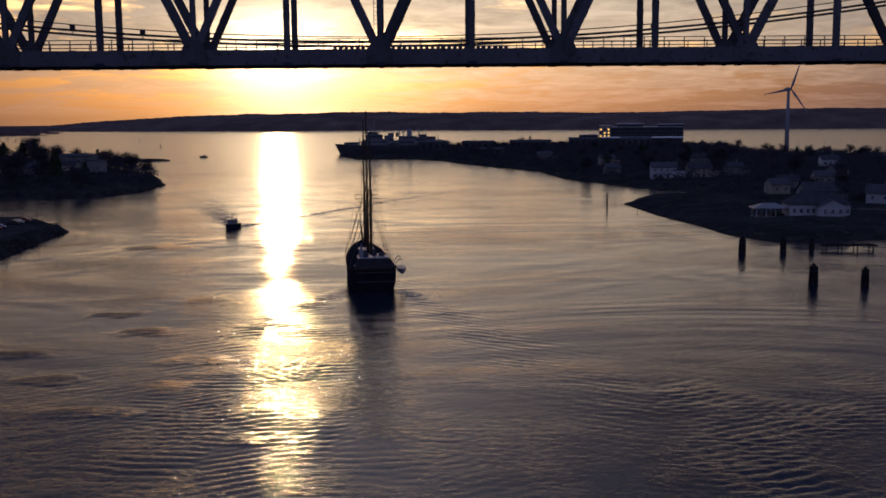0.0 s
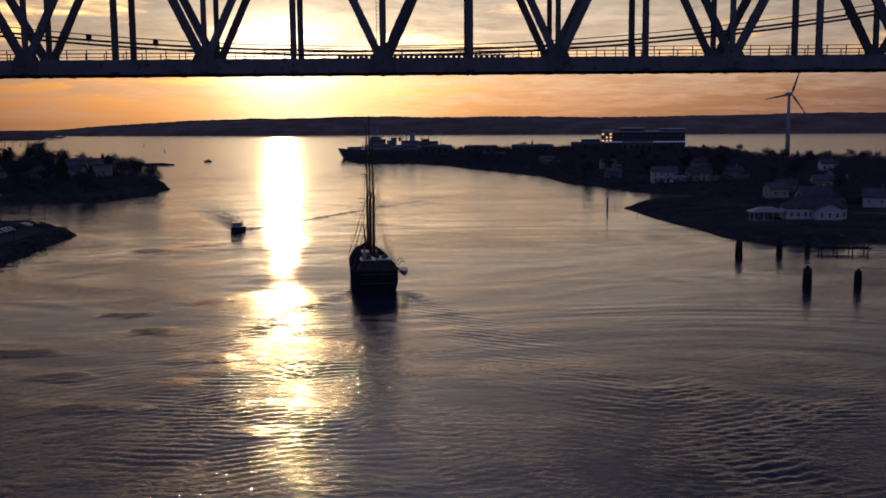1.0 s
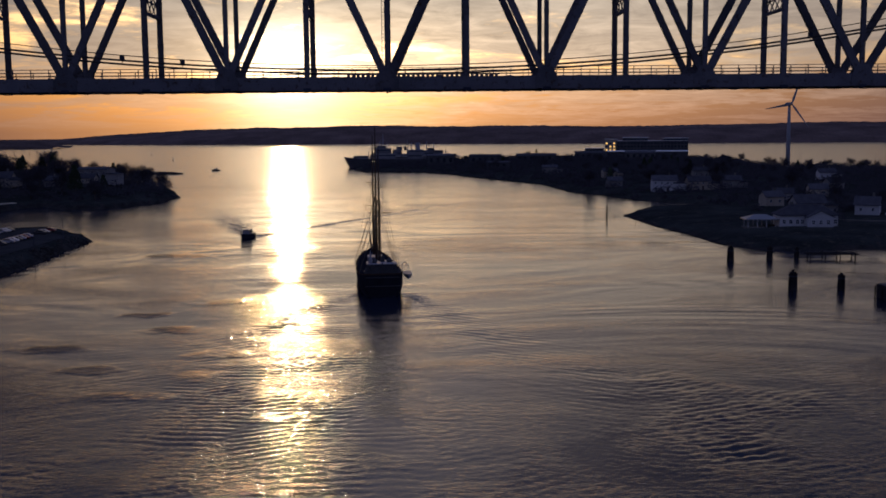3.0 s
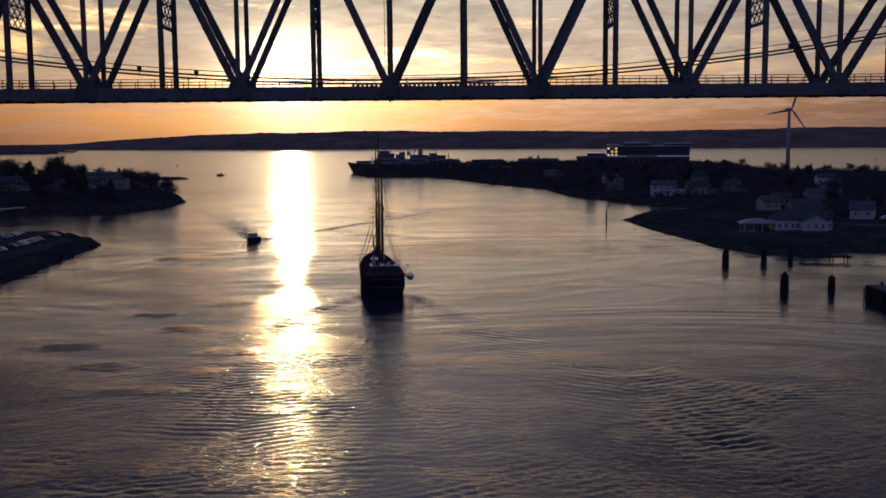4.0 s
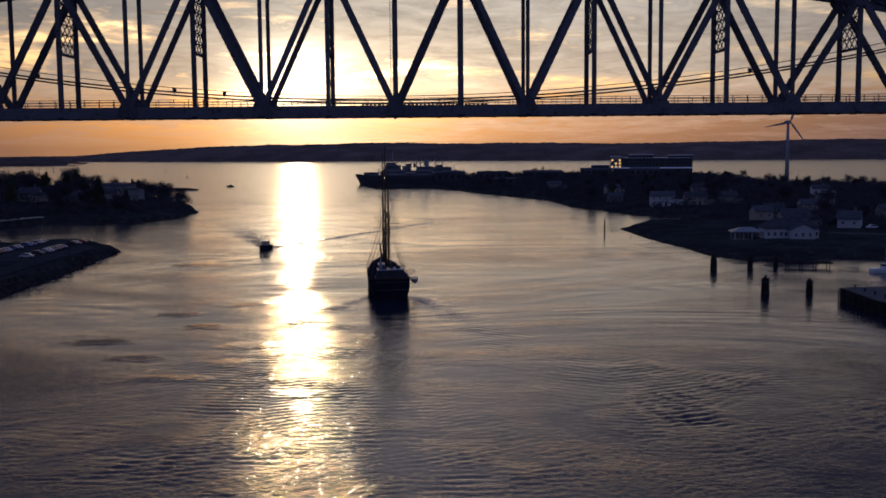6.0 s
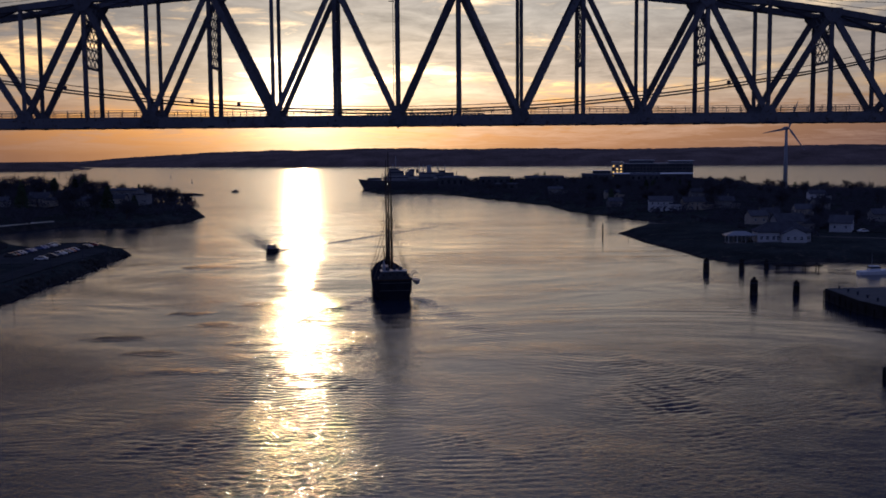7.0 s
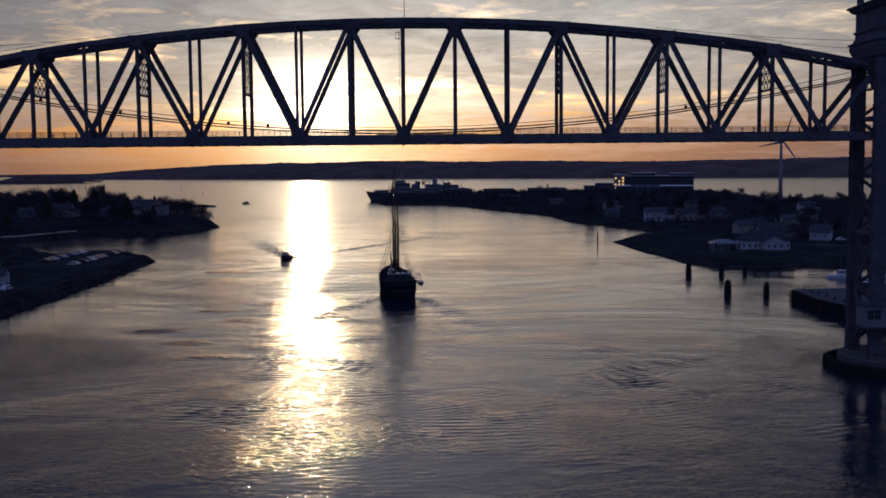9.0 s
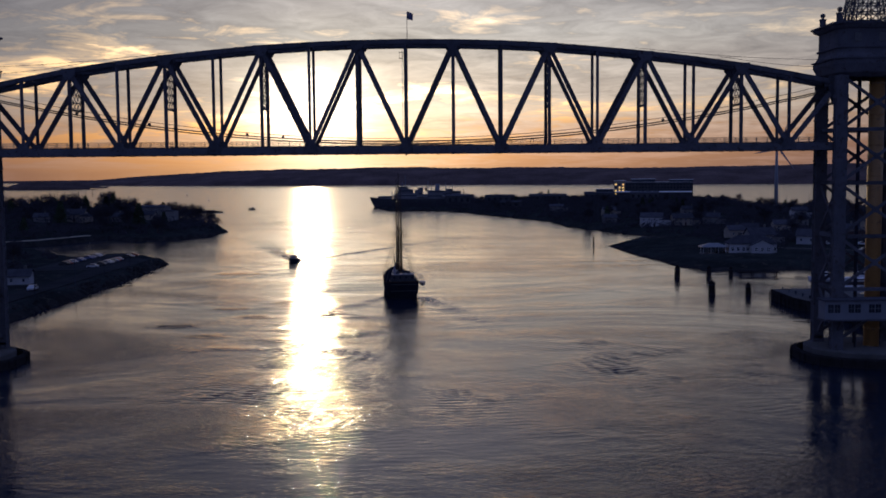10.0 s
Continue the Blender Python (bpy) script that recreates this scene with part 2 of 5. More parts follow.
ASPHALT = material("worn_asphalt", (0.04, 0.04, 0.04), 0.85, 0.0, 0.3, 3.0, spec=0.08)
WOODS = material("wooded_hillside", (0.13, 0.092, 0.08), 0.95, 0.0, 0.5, 30.0, 0.6, spec=0.08)
BARK = material("tree_bark", (0.07, 0.055, 0.045), 0.9, 0.0, 0.3, spec=0.08)
TWIGS = material("bare_twigs_and_buds", (0.05, 0.048, 0.055), 0.9, 0.0, 0.25, spec=0.08)
NEEDLES = material("pine_needles", (0.04, 0.055, 0.032), 0.85, 0.0, 0.4, spec=0.08)
HULL = material("black_hull_paint", (0.016, 0.017, 0.024), 0.6, 0.0, 0.3, 2.0, spec=0.1)
SPAR = material("varnished_spar", (0.06, 0.04, 0.028), 0.5, 0.0, 0.25, spec=0.15)
ROPE = material("tarred_rigging", (0.04, 0.035, 0.03), 0.8, 0.0, 0.2)
TEAK = material("weathered_deck_planks", (0.24, 0.18, 0.12), 0.75, 0.0, 0.25)
SHIPWHITE = material("off_white_ship_paint", (0.55, 0.55, 0.55), 0.5, 0.0, 0.15, 3.0)
DARKWALL = material("dark_weathered_siding", (0.075, 0.075, 0.08), 0.85, 0.0, 0.3, 2.0, spec=0.1)
SHIPGREY = material("grey_ship_paint", (0.19, 0.195, 0.21), 0.5, 0.0, 0.2, 3.0)
SUPER = material("weathered_ship_superstructure", (0.16, 0.16, 0.17), 0.7, 0.0, 0.3, 4.0, spec=0.1)
TURBINE = material("turbine_white_gelcoat", (0.25, 0.25, 0.26), 0.6, 0.0, 0.05, spec=0.1)
WARM = lit("warm_lit_window", (1.0, 0.62, 0.22), 0.8)
LAMPGLOW = lit("lamp_glow", (1.0, 0.85, 0.6), 6.0)
FLAG = material("flag_cloth", (0.10, 0.10, 0.16), 0.9, 0.0, 0.2)
CARS = [material("car_paint_" + n, c, 0.3, 0.0, 0.05) for n, c in
        (("silver", (0.26, 0.26, 0.28)), ("white", (0.42, 0.42, 0.42)), ("black", (0.03, 0.03, 0.035)), ("blue", (0.06, 0.09, 0.2)), ("wine", (0.2, 0.03, 0.03)))]
TYRE = material("tyre_rubber", (0.02, 0.02, 0.02), 0.85)


# ---- mesh helpers ----
def box(bm, c, s, rz=0.0, taper=1.0):
    """A box with its centre c and size s, turned by rz radians; taper narrows its top."""
    m = Matrix.Translation(c) @ Matrix.Rotation(rz, 4, "Z")
    vs = []
    for k, f in ((-0.5, 1.0), (0.5, taper)):
        for i, j in ((-0.5, -0.5), (0.5, -0.5), (0.5, 0.5), (-0.5, 0.5)):
            vs.append(bm.verts.new(m @ Vector((i * s[0] * f, j * s[1] * f, k * s[2]))))
    for f in ((3, 2, 1, 0), (4, 5, 6, 7), (0, 1, 5, 4), (1, 2, 6, 5), (2, 3, 7, 6), (3, 0, 4, 7)):
        bm.faces.new([vs[i] for i in f])


def beam(bm, p, q, w, h, side=(0, 1, 0)):
    """A bar from p to q; h across `side`'s direction, w across the other."""
    p, q = Vector(p), Vector(q)
    d = (q - p).normalized()
    a = Vector(side)
    a = (a - d * a.dot(d)).normalized()
    b = d.cross(a)
    vs = []
    for e in (p, q):
        for i, j in ((-0.5, -0.5), (0.5, -0.5), (0.5, 0.5), (-0.5, 0.5)):
            vs.append(bm.verts.new(e + b * (i * w) + a * (j * h)))
    for f in ((3, 2, 1, 0), (4, 5, 6, 7), (0, 1, 5, 4), (1, 2, 6, 5), (2, 3, 7, 6), (3, 0, 4, 7)):
        bm.faces.new([vs[i] for i in f])


def built_up(bm, p, q, w, h, side=(0, 1, 0)):
    """A riveted member: two side plates, a recessed web and batten plates."""
    p, q = Vector(p), Vector(q)
    d = (q - p).normalized()
    a = Vector(side)
    a = (a - d * a.dot(d)).normalized()
    for s in (-1, 1):
        off = a * (s * (h / 2 - 0.05))
        beam(bm, p + off, q + off, w, 0.1, side)
    beam(bm, p, q, w * 0.82, h - 0.16, side)
    length = (q - p).length
    for k in range(1, max(2, int(length / 4))):
        c = p + d * (length * k / max(2, int(length / 4)))
        beam(bm, c - d * 0.3, c + d * 0.3, w * 1.06, h * 1.05, side)


def tube(bm, points, radii, n=8, cap=True):
    """A round bar through points, with a radius at each."""
    points = [Vector(p) for p in points]
    rings = []
    for i, p in enumerate(points):
        d = (points[min(i + 1, len(points) - 1)] - points[max(i - 1, 0)]).normalized()
        a = d.orthogonal().normalized()
        if abs(d.z) < 0.99:
            a = d.cross(Vector((0, 0, 1))).normalized()
        b = d.cross(a)
        r = radii[i] if isinstance(radii, (list, tuple)) else radii
        rings.append([bm.verts.new(p + (a * math.cos(t) + b * math.sin(t)) * r) for t in [2 * math.pi * k / n for k in range(n)]])
    for r0, r1 in zip(rings, rings[1:]):
        for k in range(n):
            bm.faces.new((r0[k], r0[(k + 1) % n], r1[(k + 1) % n], r1[k]))
    if cap:
        bm.faces.new(rings[0][::-1])
        bm.faces.new(rings[-1])


def loft(bm, sections, close=True, cap=True):
    """Skin a list of rings with equal numbers of points."""
    rings = [[bm.verts.new(p) for p in s] for s in sections]
    m = len(rings[0])
    for r0, r1 in zip(rings, rings[1:]):
        for k in range(m if close else m - 1):
            bm.faces.new((r0[k], r0[(k + 1) % m], r1[(k + 1) % m], r1[k]))
    if cap:
        bm.faces.new(rings[0][::-1])
        bm.faces.new(rings[-1])


def finish(name, bm, mat, smooth=False):
    bmesh.ops.recalc_face_normals(bm, faces=bm.faces[:])
    me = bpy.data.meshes.new(name)
    bm.to_mesh(me)
    bm.free()
    for m in (mat if isinstance(mat, (list, tuple)) else [mat]):
        me.materials.append(m)
    if smooth:
        me.polygons.foreach_set("use_smooth", [True] * len(me.polygons))
    return me


def part(name, bm, mat, parent, label="", smooth=False):
    """One mesh object under a thing or a part."""
    ob = new(name, finish(name, bm, mat, smooth))
    ob.parent = parent
    if label:
        tagged(ob, label)
    return ob


def piece(name, me, parent, m):
    """An object on a shared mesh, under its thing."""
    ob = new(name, me)
    ob.parent = parent
    ob.matrix_basis = m
    return ob


def thing(name, label, category, m=None, group="", kind=""):
    ob = new(name)
    ob.empty_display_size = 0.5
    if m is not None:
        ob.matrix_basis = m
    return tagged(ob, label, category, group, kind)


def solid(name, bm, mat, label, category, m=None, group="", kind="", smooth=False):
    ob = new(name, finish(name, bm, mat, smooth))
    if m is not None:
        ob.matrix_basis = m
    return tagged(ob, label, category, group, kind)


def shape(*makers):
    bm = bmesh.new()
    for make in makers:
        make(bm)
    return bm


# ---- water and land ----
def spaced(dense, step, low, high, grow=1.12):
    """Coordinates: even over `dense`, then ever wider out to low and high."""
    a = list(np.arange(dense[0], dense[1] + step / 2, step))
    s = step
    while a[-1] < high:
        s *= grow
        a.append(a[-1] + s)
    s = step
    while a[0] > low:
        s *= grow
        a.insert(0, a[0] - s)
    return np.array(a)


def grid_mesh(name, xs, ys, zs, mat, keep=None, smooth=True):
    nx, ny = len(xs), len(ys)
    X, Y = np.meshgrid(xs, ys)
    verts = np.stack([X.ravel(), Y.ravel(), zs.ravel()], 1)
    i = np.arange((nx - 1) * (ny - 1))
    a = (i // (nx - 1)) * nx + i % (nx - 1)
    faces = np.stack([a, a + 1, a + 1 + nx, a + nx], 1)
    if keep is not None:
        faces = faces[keep(verts[faces].mean(1), verts[faces][:, :, 2].max(1))]
        used = np.unique(faces)
        index = np.zeros(len(verts), int)
        index[used] = np.arange(len(used))
        verts, faces = verts[used], index[faces]
    me = bpy.data.meshes.new(name)
    me.from_pydata(verts.tolist(), [], faces.tolist())
    me.materials.append(mat)
    if smooth:
        me.polygons.foreach_set("use_smooth", [True] * len(me.polygons))
    return me


def wake(X, Y, x0, y0, heading, width, length, amp, wave, spread=0.34):
    """The V of diverging waves behind a hull that runs along `heading` (radians from +y)."""
    dx, dy = X - x0, Y - y0
    s, c = math.sin(heading), math.cos(heading)
    along = -(dx * s + dy * c)
    across = np.abs(dx * c - dy * s)
    arm = across - width / 2 - along * spread
    band = 1.6 + 0.11 * np.clip(along, 0, None)
    env = np.exp(-((arm + band * 0.5) / band) ** 2) * np.clip(along / 5, 0, 1) * np.exp(-np.clip(along, 0, None) / length)
    wander = hashed(X, Y, 9, 41) * 2.2 + hashed(X, Y, 3.7, 44) * 1.2
    return amp * env * (np.cos(2 * math.pi * (along * 0.78 - arm * 0.62) / wave + wander) + 0.5 * np.cos(2 * math.pi * (along * 0.9 - arm * 0.3) / (wave * 0.62) + 2 * wander))


def crest_line(X, Y, p, q, width, amp, lines=1, gap=3.0):
    """Long low waves that run from p to q, dying out towards q."""
    dx, dy = q[0] - p[0], q[1] - p[1]
    length = math.hypot(dx, dy)
    ux, uy = dx / length, dy / length
    t = (X - p[0]) * ux + (Y - p[1]) * uy
    d = (X - p[0]) * uy - (Y - p[1]) * ux + hashed(X, Y, 16, 43) * 1.2
    fade = np.clip(t / 6, 0, 1) * np.clip(1 - t / length, 0, 1) ** 0.6
    z = np.zeros_like(X)
    for k in range(lines):
        w = width * (1 + t / length * 0.8)
        z += np.exp(-((d - k * gap * (0.3 + t / length)) / w) ** 2) * 0.8 ** k
    return amp * fade * z


def hashed(X, Y, scale, seed):
    """Smooth value noise on arrays, -1 to 1."""
    rng = np.random.RandomState(seed)
    table = rng.uniform(-1, 1, (64, 64))
    u, v = X / scale, Y / scale
    i, j = np.floor(u).astype(int), np.floor(v).astype(int)
    f, g = u - i, v - j
    f, g = f * f * (3 - 2 * f), g * g * (3 - 2 * g)
    t = lambda a, b: table[a % 64, b % 64]
    return (t(i, j) * (1 - f) + t(i + 1, j) * f) * (1 - g) + (t(i, j + 1) * (1 - f) + t(i + 1, j + 1) * f) * g


def build_water():
    xs = np.concatenate([np.arange(-124, -70, 1.1), np.arange(-70, 70, 0.55), np.arange(70, 125, 1.1)])
    xs = np.concatenate([-spaced((125, 128), 1.5, 125, 5200, 1.1)[::-1], xs, spaced((126, 128), 1.5, 126, 5200, 1.1)])
    ys = np.concatenate([spaced((-95, -40), 0.5, -900, -40, 1.07), np.arange(-39.6, 72, 0.34), np.arange(72.4, 119, 0.6), np.arange(120, 420, 1.0)])
    ys = np.concatenate([ys, spaced((421, 425), 1.5, 421, 5600, 1.06)])
    X, Y = np.meshgrid(xs, ys)
    z = wake(X, Y, -4.9, 112, 0.03, 9, 38, 0.17, 2.6, 0.40) * np.clip(0.75 + 0.7 * hashed(X, Y, 6, 52), 0, 1.3)
    z += crest_line(X, Y, (-56, 233), (38, 420), 0.9, 0.5) * (0.7 + 0.5 * hashed(X, Y, 2.3, 51))
    z += 0.75 * wake(X, Y, -57, 236, math.pi + 0.08, 3, 75, 0.26, 4.0, 0.42) * (X < -55 + (Y - 233) * 0.08)
    z += crest_line(X, Y, (-48, 203), (-70, 187), 0.8, 0.12, 3, 4.0)
    # the older wash of the ship, spread over the reach behind it
    blot = lambda x, y, w, l: np.exp(-((X - x) / w) ** 2 - ((Y - y) / l) ** 2)
    zone = 0.05 + 1.5 * blot(-20, 34, 17, 34) + 0.5 * blot(36, 13, 24, 27) + 0.6 * blot(30, -25, 40, 36) + 0.8 * blot(-20, -40, 30, 40) + 0.6 * blot(66, -5, 26, 40) + 0.9 * blot(11, 66, 13, 8) + 0.9 * blot(-19, 70, 12, 9)
    patch = np.clip(hashed(X, Y, 13, 3) * 1.0 + 0.5, 0.05, 1.2) * np.clip(zone, 0, 1.5)
    patch *= np.clip((105 - Y) / 60, 0, 1) * np.clip((115 - np.abs(X)) / 40, 0, 1)
    for cx, cy, wave, amp, seed in ((-8, 112, 1.9, 0.046, 5), (52, 78, 1.6, 0.024, 6), (-58, 66, 1.6, 0.040, 7), (5, 10, 1.9, 0.020, 8)):
        ph = hashed(X, Y, 11, seed) * 3.0 + hashed(X, Y, 29, seed + 3) * 6.0 + hashed(X, Y, 4.5, seed + 20) * 1.7
        ph = 2 * math.pi * np.hypot((X - cx) * 0.85, Y - cy) / wave + ph
        z += amp * patch * (np.sin(ph) + 0.3 * np.sin(2 * ph + 1.4)) * np.clip(0.35 + 1.0 * hashed(X, Y, 8, seed + 10), 0, 1.2)
    # small boils of the tidal stream
    ruffle = 0.9 * np.clip(patch, 0, 1) * np.clip(0.4 + hashed(X, Y, 5, 61), 0, 1)
    ruffle += 0.42 * blot(-17, 4, 26, 48) * np.clip(0.55 + 0.9 * hashed(X, Y, 7, 62), 0, 1.2)
    for bx, by, bw in ((-38.5, 98, 4), (-41.7, 67.6, 6.5), (-29.3, 46.6, 5.5), (-30, 32.6, 4.5), (-12.3, 37.9, 5), (-37, 20, 6), (-14, 8, 5), (-66.9, 181, 9),
                       (-52, 84, 5), (-60, 52, 6), (-24, 72, 4), (-48, 36, 5)):
        edge = np.clip(1.6 * blot(bx, by, bw, 2.4 + by * 0.012) * (1 + 0.7 * hashed(X, Y, 2.4, 31)) - 0.35, 0, 1)
        ruffle += 2.2 * edge
    z *= ((xs > -400) & (xs < 400))[None, :] * ((ys < 440))[:, None]
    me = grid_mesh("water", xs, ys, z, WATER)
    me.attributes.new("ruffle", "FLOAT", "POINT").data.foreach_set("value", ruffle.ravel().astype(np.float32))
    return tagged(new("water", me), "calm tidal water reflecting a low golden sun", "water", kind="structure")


build_water()

LEFT = [(-108, 226), (-105, 169), (-105, 45), (-107, -60), (-120, -160), (-1200, -160), (-1200, 900), (-300, 760), (-215, 640), (-152, 520),
        (-131, 453), (-131, 407), (-142, 374), (-167, 367), (-185, 391), (-200, 345), (-230, 318), (-190, 292), (-150, 238), (-144, 257), (-130, 256)]
RIGHT = [(-62, 830), (-45, 757), (-26, 758), (5, 750), (27, 704), (37, 665), (63, 595), (84, 536), (87, 467), (99, 434), (110, 392), (142, 352), (99, 335),
         (87, 303), (89, 256), (93, 224), (95, 196), (102, 181), (117, 177), (138, 178), (168, 172), (172, 135), (150, 104), (122, 97), (102, 94),
         (102, 75), (108, 53), (110, 0), (114, -160), (1500, -160), (1500, 480), (640, 640), (400, 700), (318, 790), (352, 1080), (330, 1190), (200, 1195), (60, 1060), (-40, 960)]


def edge_distance(poly, X, Y):
    """Distance to a polygon's edge, positive inside."""
    best = np.full(X.shape, 1e9)
    inside = np.zeros(X.shape, bool)
    for (x0, y0), (x1, y1) in zip(poly, poly[1:] + poly[:1]):
        dx, dy = x1 - x0, y1 - y0
        t = np.clip(((X - x0) * dx + (Y - y0) * dy) / (dx * dx + dy * dy), 0, 1)
        best = np.minimum(best, np.hypot(X - x0 - t * dx, Y - y0 - t * dy))
        cross = (y0 > Y) != (y1 > Y)
        with np.errstate(divide="ignore", invalid="ignore"):
            inside ^= cross & (X < (x1 - x0) * (Y - y0) / (dy if dy else 1e-9) + x0)
    return np.where(inside, best, -best)


def left_height(X, Y):
    d = edge_distance(LEFT, X, Y) + hashed(X, Y, 9, 21) * 1.3
    z = np.clip(-1.6 + (d + 2.5) * 0.75, -2, 2.6)
    rise = np.clip((d - 6) / 55, 0, 1) * np.clip((Y - 330) / 60, 0, 1) * 7
    return z + rise * (1 + 0.3 * hashed(X, Y, 60, 22)) + np.where(d > 6, hashed(X, Y, 14, 23) * 0.35, 0) * np.clip((d - 6) / 20, 0, 1)


def right_height(X, Y):
    d = edge_distance(RIGHT, X, Y) + hashed(X, Y, 14, 31) * 1.0
    z = np.clip(-0.9 + (d + 2.0) * 0.27, -2, 2.4)
    rise = np.clip((d - 12) / 80, 0, 1) * 2.6
    return z + rise * (1 + 0.4 * hashed(X, Y, 80, 32)) + hashed(X, Y, 14, 33) * 0.3 * np.clip((d - 6) / 20, 0, 1)


def inside_by(poly, x, y):
    """Distance of one point to a polygon's edge, positive inside."""
    best, inside = 1e9, False
    for (x0, y0), (x1, y1) in zip(poly, poly[1:] + poly[:1]):
        dx, dy = x1 - x0, y1 - y0
        t = min(1, max(0, ((x - x0) * dx + (y - y0) * dy) / (dx * dx + dy * dy)))
        best = min(best, math.hypot(x - x0 - t * dx, y - y0 - t * dy))
        if (y0 > y) != (y1 > y) and x < (x1 - x0) * (y - y0) / dy + x0:
            inside = not inside
    return best if inside else -best


def at(height, x, y):
    return float(height(np.array([[float(x)]]), np.array([[float(y)]]))[0, 0])


def build_land(name, height, xs, ys, label, rocky):
    X, Y = np.meshgrid(xs, ys)
    z = height(X, Y)
    me = grid_mesh(name, xs, ys, z, GRASS, keep=lambda c, top: top > -1.2)
    me.materials.append(ROCK)
    zs = np.array([p.center.z for p in me.polygons])
    me.polygons.foreach_set("material_index", (zs < rocky).astype(int).tolist())
    return tagged(new(name, me), label, "ground", kind="structure")


build_land("ground_west", left_height, spaced((-330, -96), 2.6, -1200, -96, 1.15), spaced((-60, 480), 2.6, -160, 900, 1.1),
           "dark grassy headland and quay with rocky banks", 1.7)
build_land("ground_east", right_height, spaced((-70, 260), 3.0, -70, 1500, 1.12), spaced((0, 480), 3.0, -160, 1200, 1.05),
           "low dark peninsula with grass and stony shore", 0.5)


def ridge(name, line, depth, tops, label, mat=WOODS, rough=5.0, seed=1):
    """A long wooded hill: a shoreline of (x, y), its depth behind it, and crest heights."""
    pts = []
    line = [Vector((*p, 0)) for p in line]
    n = 640
    for i in range(n + 1):
        s = i / n * (len(line) - 1)
        k = min(int(s), len(line) - 2)
        f = s - k
        p = line[k].lerp(line[k + 1], f)
        h = tops[k] * (1 - f) + tops[k + 1] * f
        pts.append((p, h))
    rows = 22
    verts, faces = [], []
    for i, (p, h) in enumerate(pts):
        for j in range(rows + 1):
            v = j / rows
            shape_ = math.sin(min(1, v * 1.6) * math.pi / 2) ** 0.8 if v < 0.625 else math.cos((v - 0.625) / 0.375 * math.pi / 2)
            q = p + Vector((0, depth * v, 0))
            bumps = noise.noise(Vector((q.x / 90, q.y / 90, seed))) * 0.07 + noise.noise(Vector((q.x / 300, q.y / 400, seed + 5))) * 0.07
            fuzz = (noise.noise(Vector((q.x / 8, q.y / 22, seed))) + 0.6 * noise.noise(Vector((q.x / 19, q.y / 40, seed + 9)))) * rough * (0.42 if j else 0)
            z = -2 if j == 0 else max(-2, 4 + (h - 4) * shape_ * (1 + bumps) + fuzz)
            verts.append((q.x, q.y, z))
    for i in range(n):
        for j in range(rows):
            a = i * (rows + 1) + j
            faces.append((a, a + rows + 1, a + rows + 2, a + 1))
    me = bpy.data.meshes.new(name)
    me.from_pydata(verts, [], faces)
    me.materials.append(mat)
    return tagged(new(name, me), label, "hill", kind="structure")


ridge("backdrop_hills", [(-1372, 3300), (-1236, 3200), (-1017, 2900), (-730, 2750), (-475, 2650), (-192, 2550), (72, 2480), (210, 2400), (344, 2350), (595, 2250), (817, 2200), (1040, 2150),
                         (1500, 2120), (2600, 2200)], 700, [6, 15, 26, 41, 48, 50, 46, 47, 44, 41, 44, 47, 47, 44], "long low wooded hills in evening shadow", seed=1)
ridge("backdrop_far_shore", [(-2600, 4300), (-1900, 4100), (-1380, 3750), (-1000, 3500), (-700, 3500), (-200, 3700)], 300,
      [9, 8, 11, 24, 40, 40], "thin distant shore across the bay", rough=2.0, seed=4)
ridge("backdrop_island", [(-1560, 2320), (-1180, 2260), (-1070, 2240), (-1030, 2235), (-980, 2232), (-900, 2230), (-835, 2228)], 160, [19, 18, 5, 17, 20, 18, 2], "low wooded islands in the bay", rough=3.0, seed=7)


# ---- lift bridge ----
BAY, DECK, WIDE = 18.44, 41.2, 7.0
CREST = {0: 21.9, 1: 21.8, 2: 21.5, 3: 21.0, 4: 20.2, 5: 19.3, 6: 18.2, 7: 16.9, 8: 15.2, 9: 13.4}


def crest(i):
    return DECK + CREST[abs(i)] - 0.5


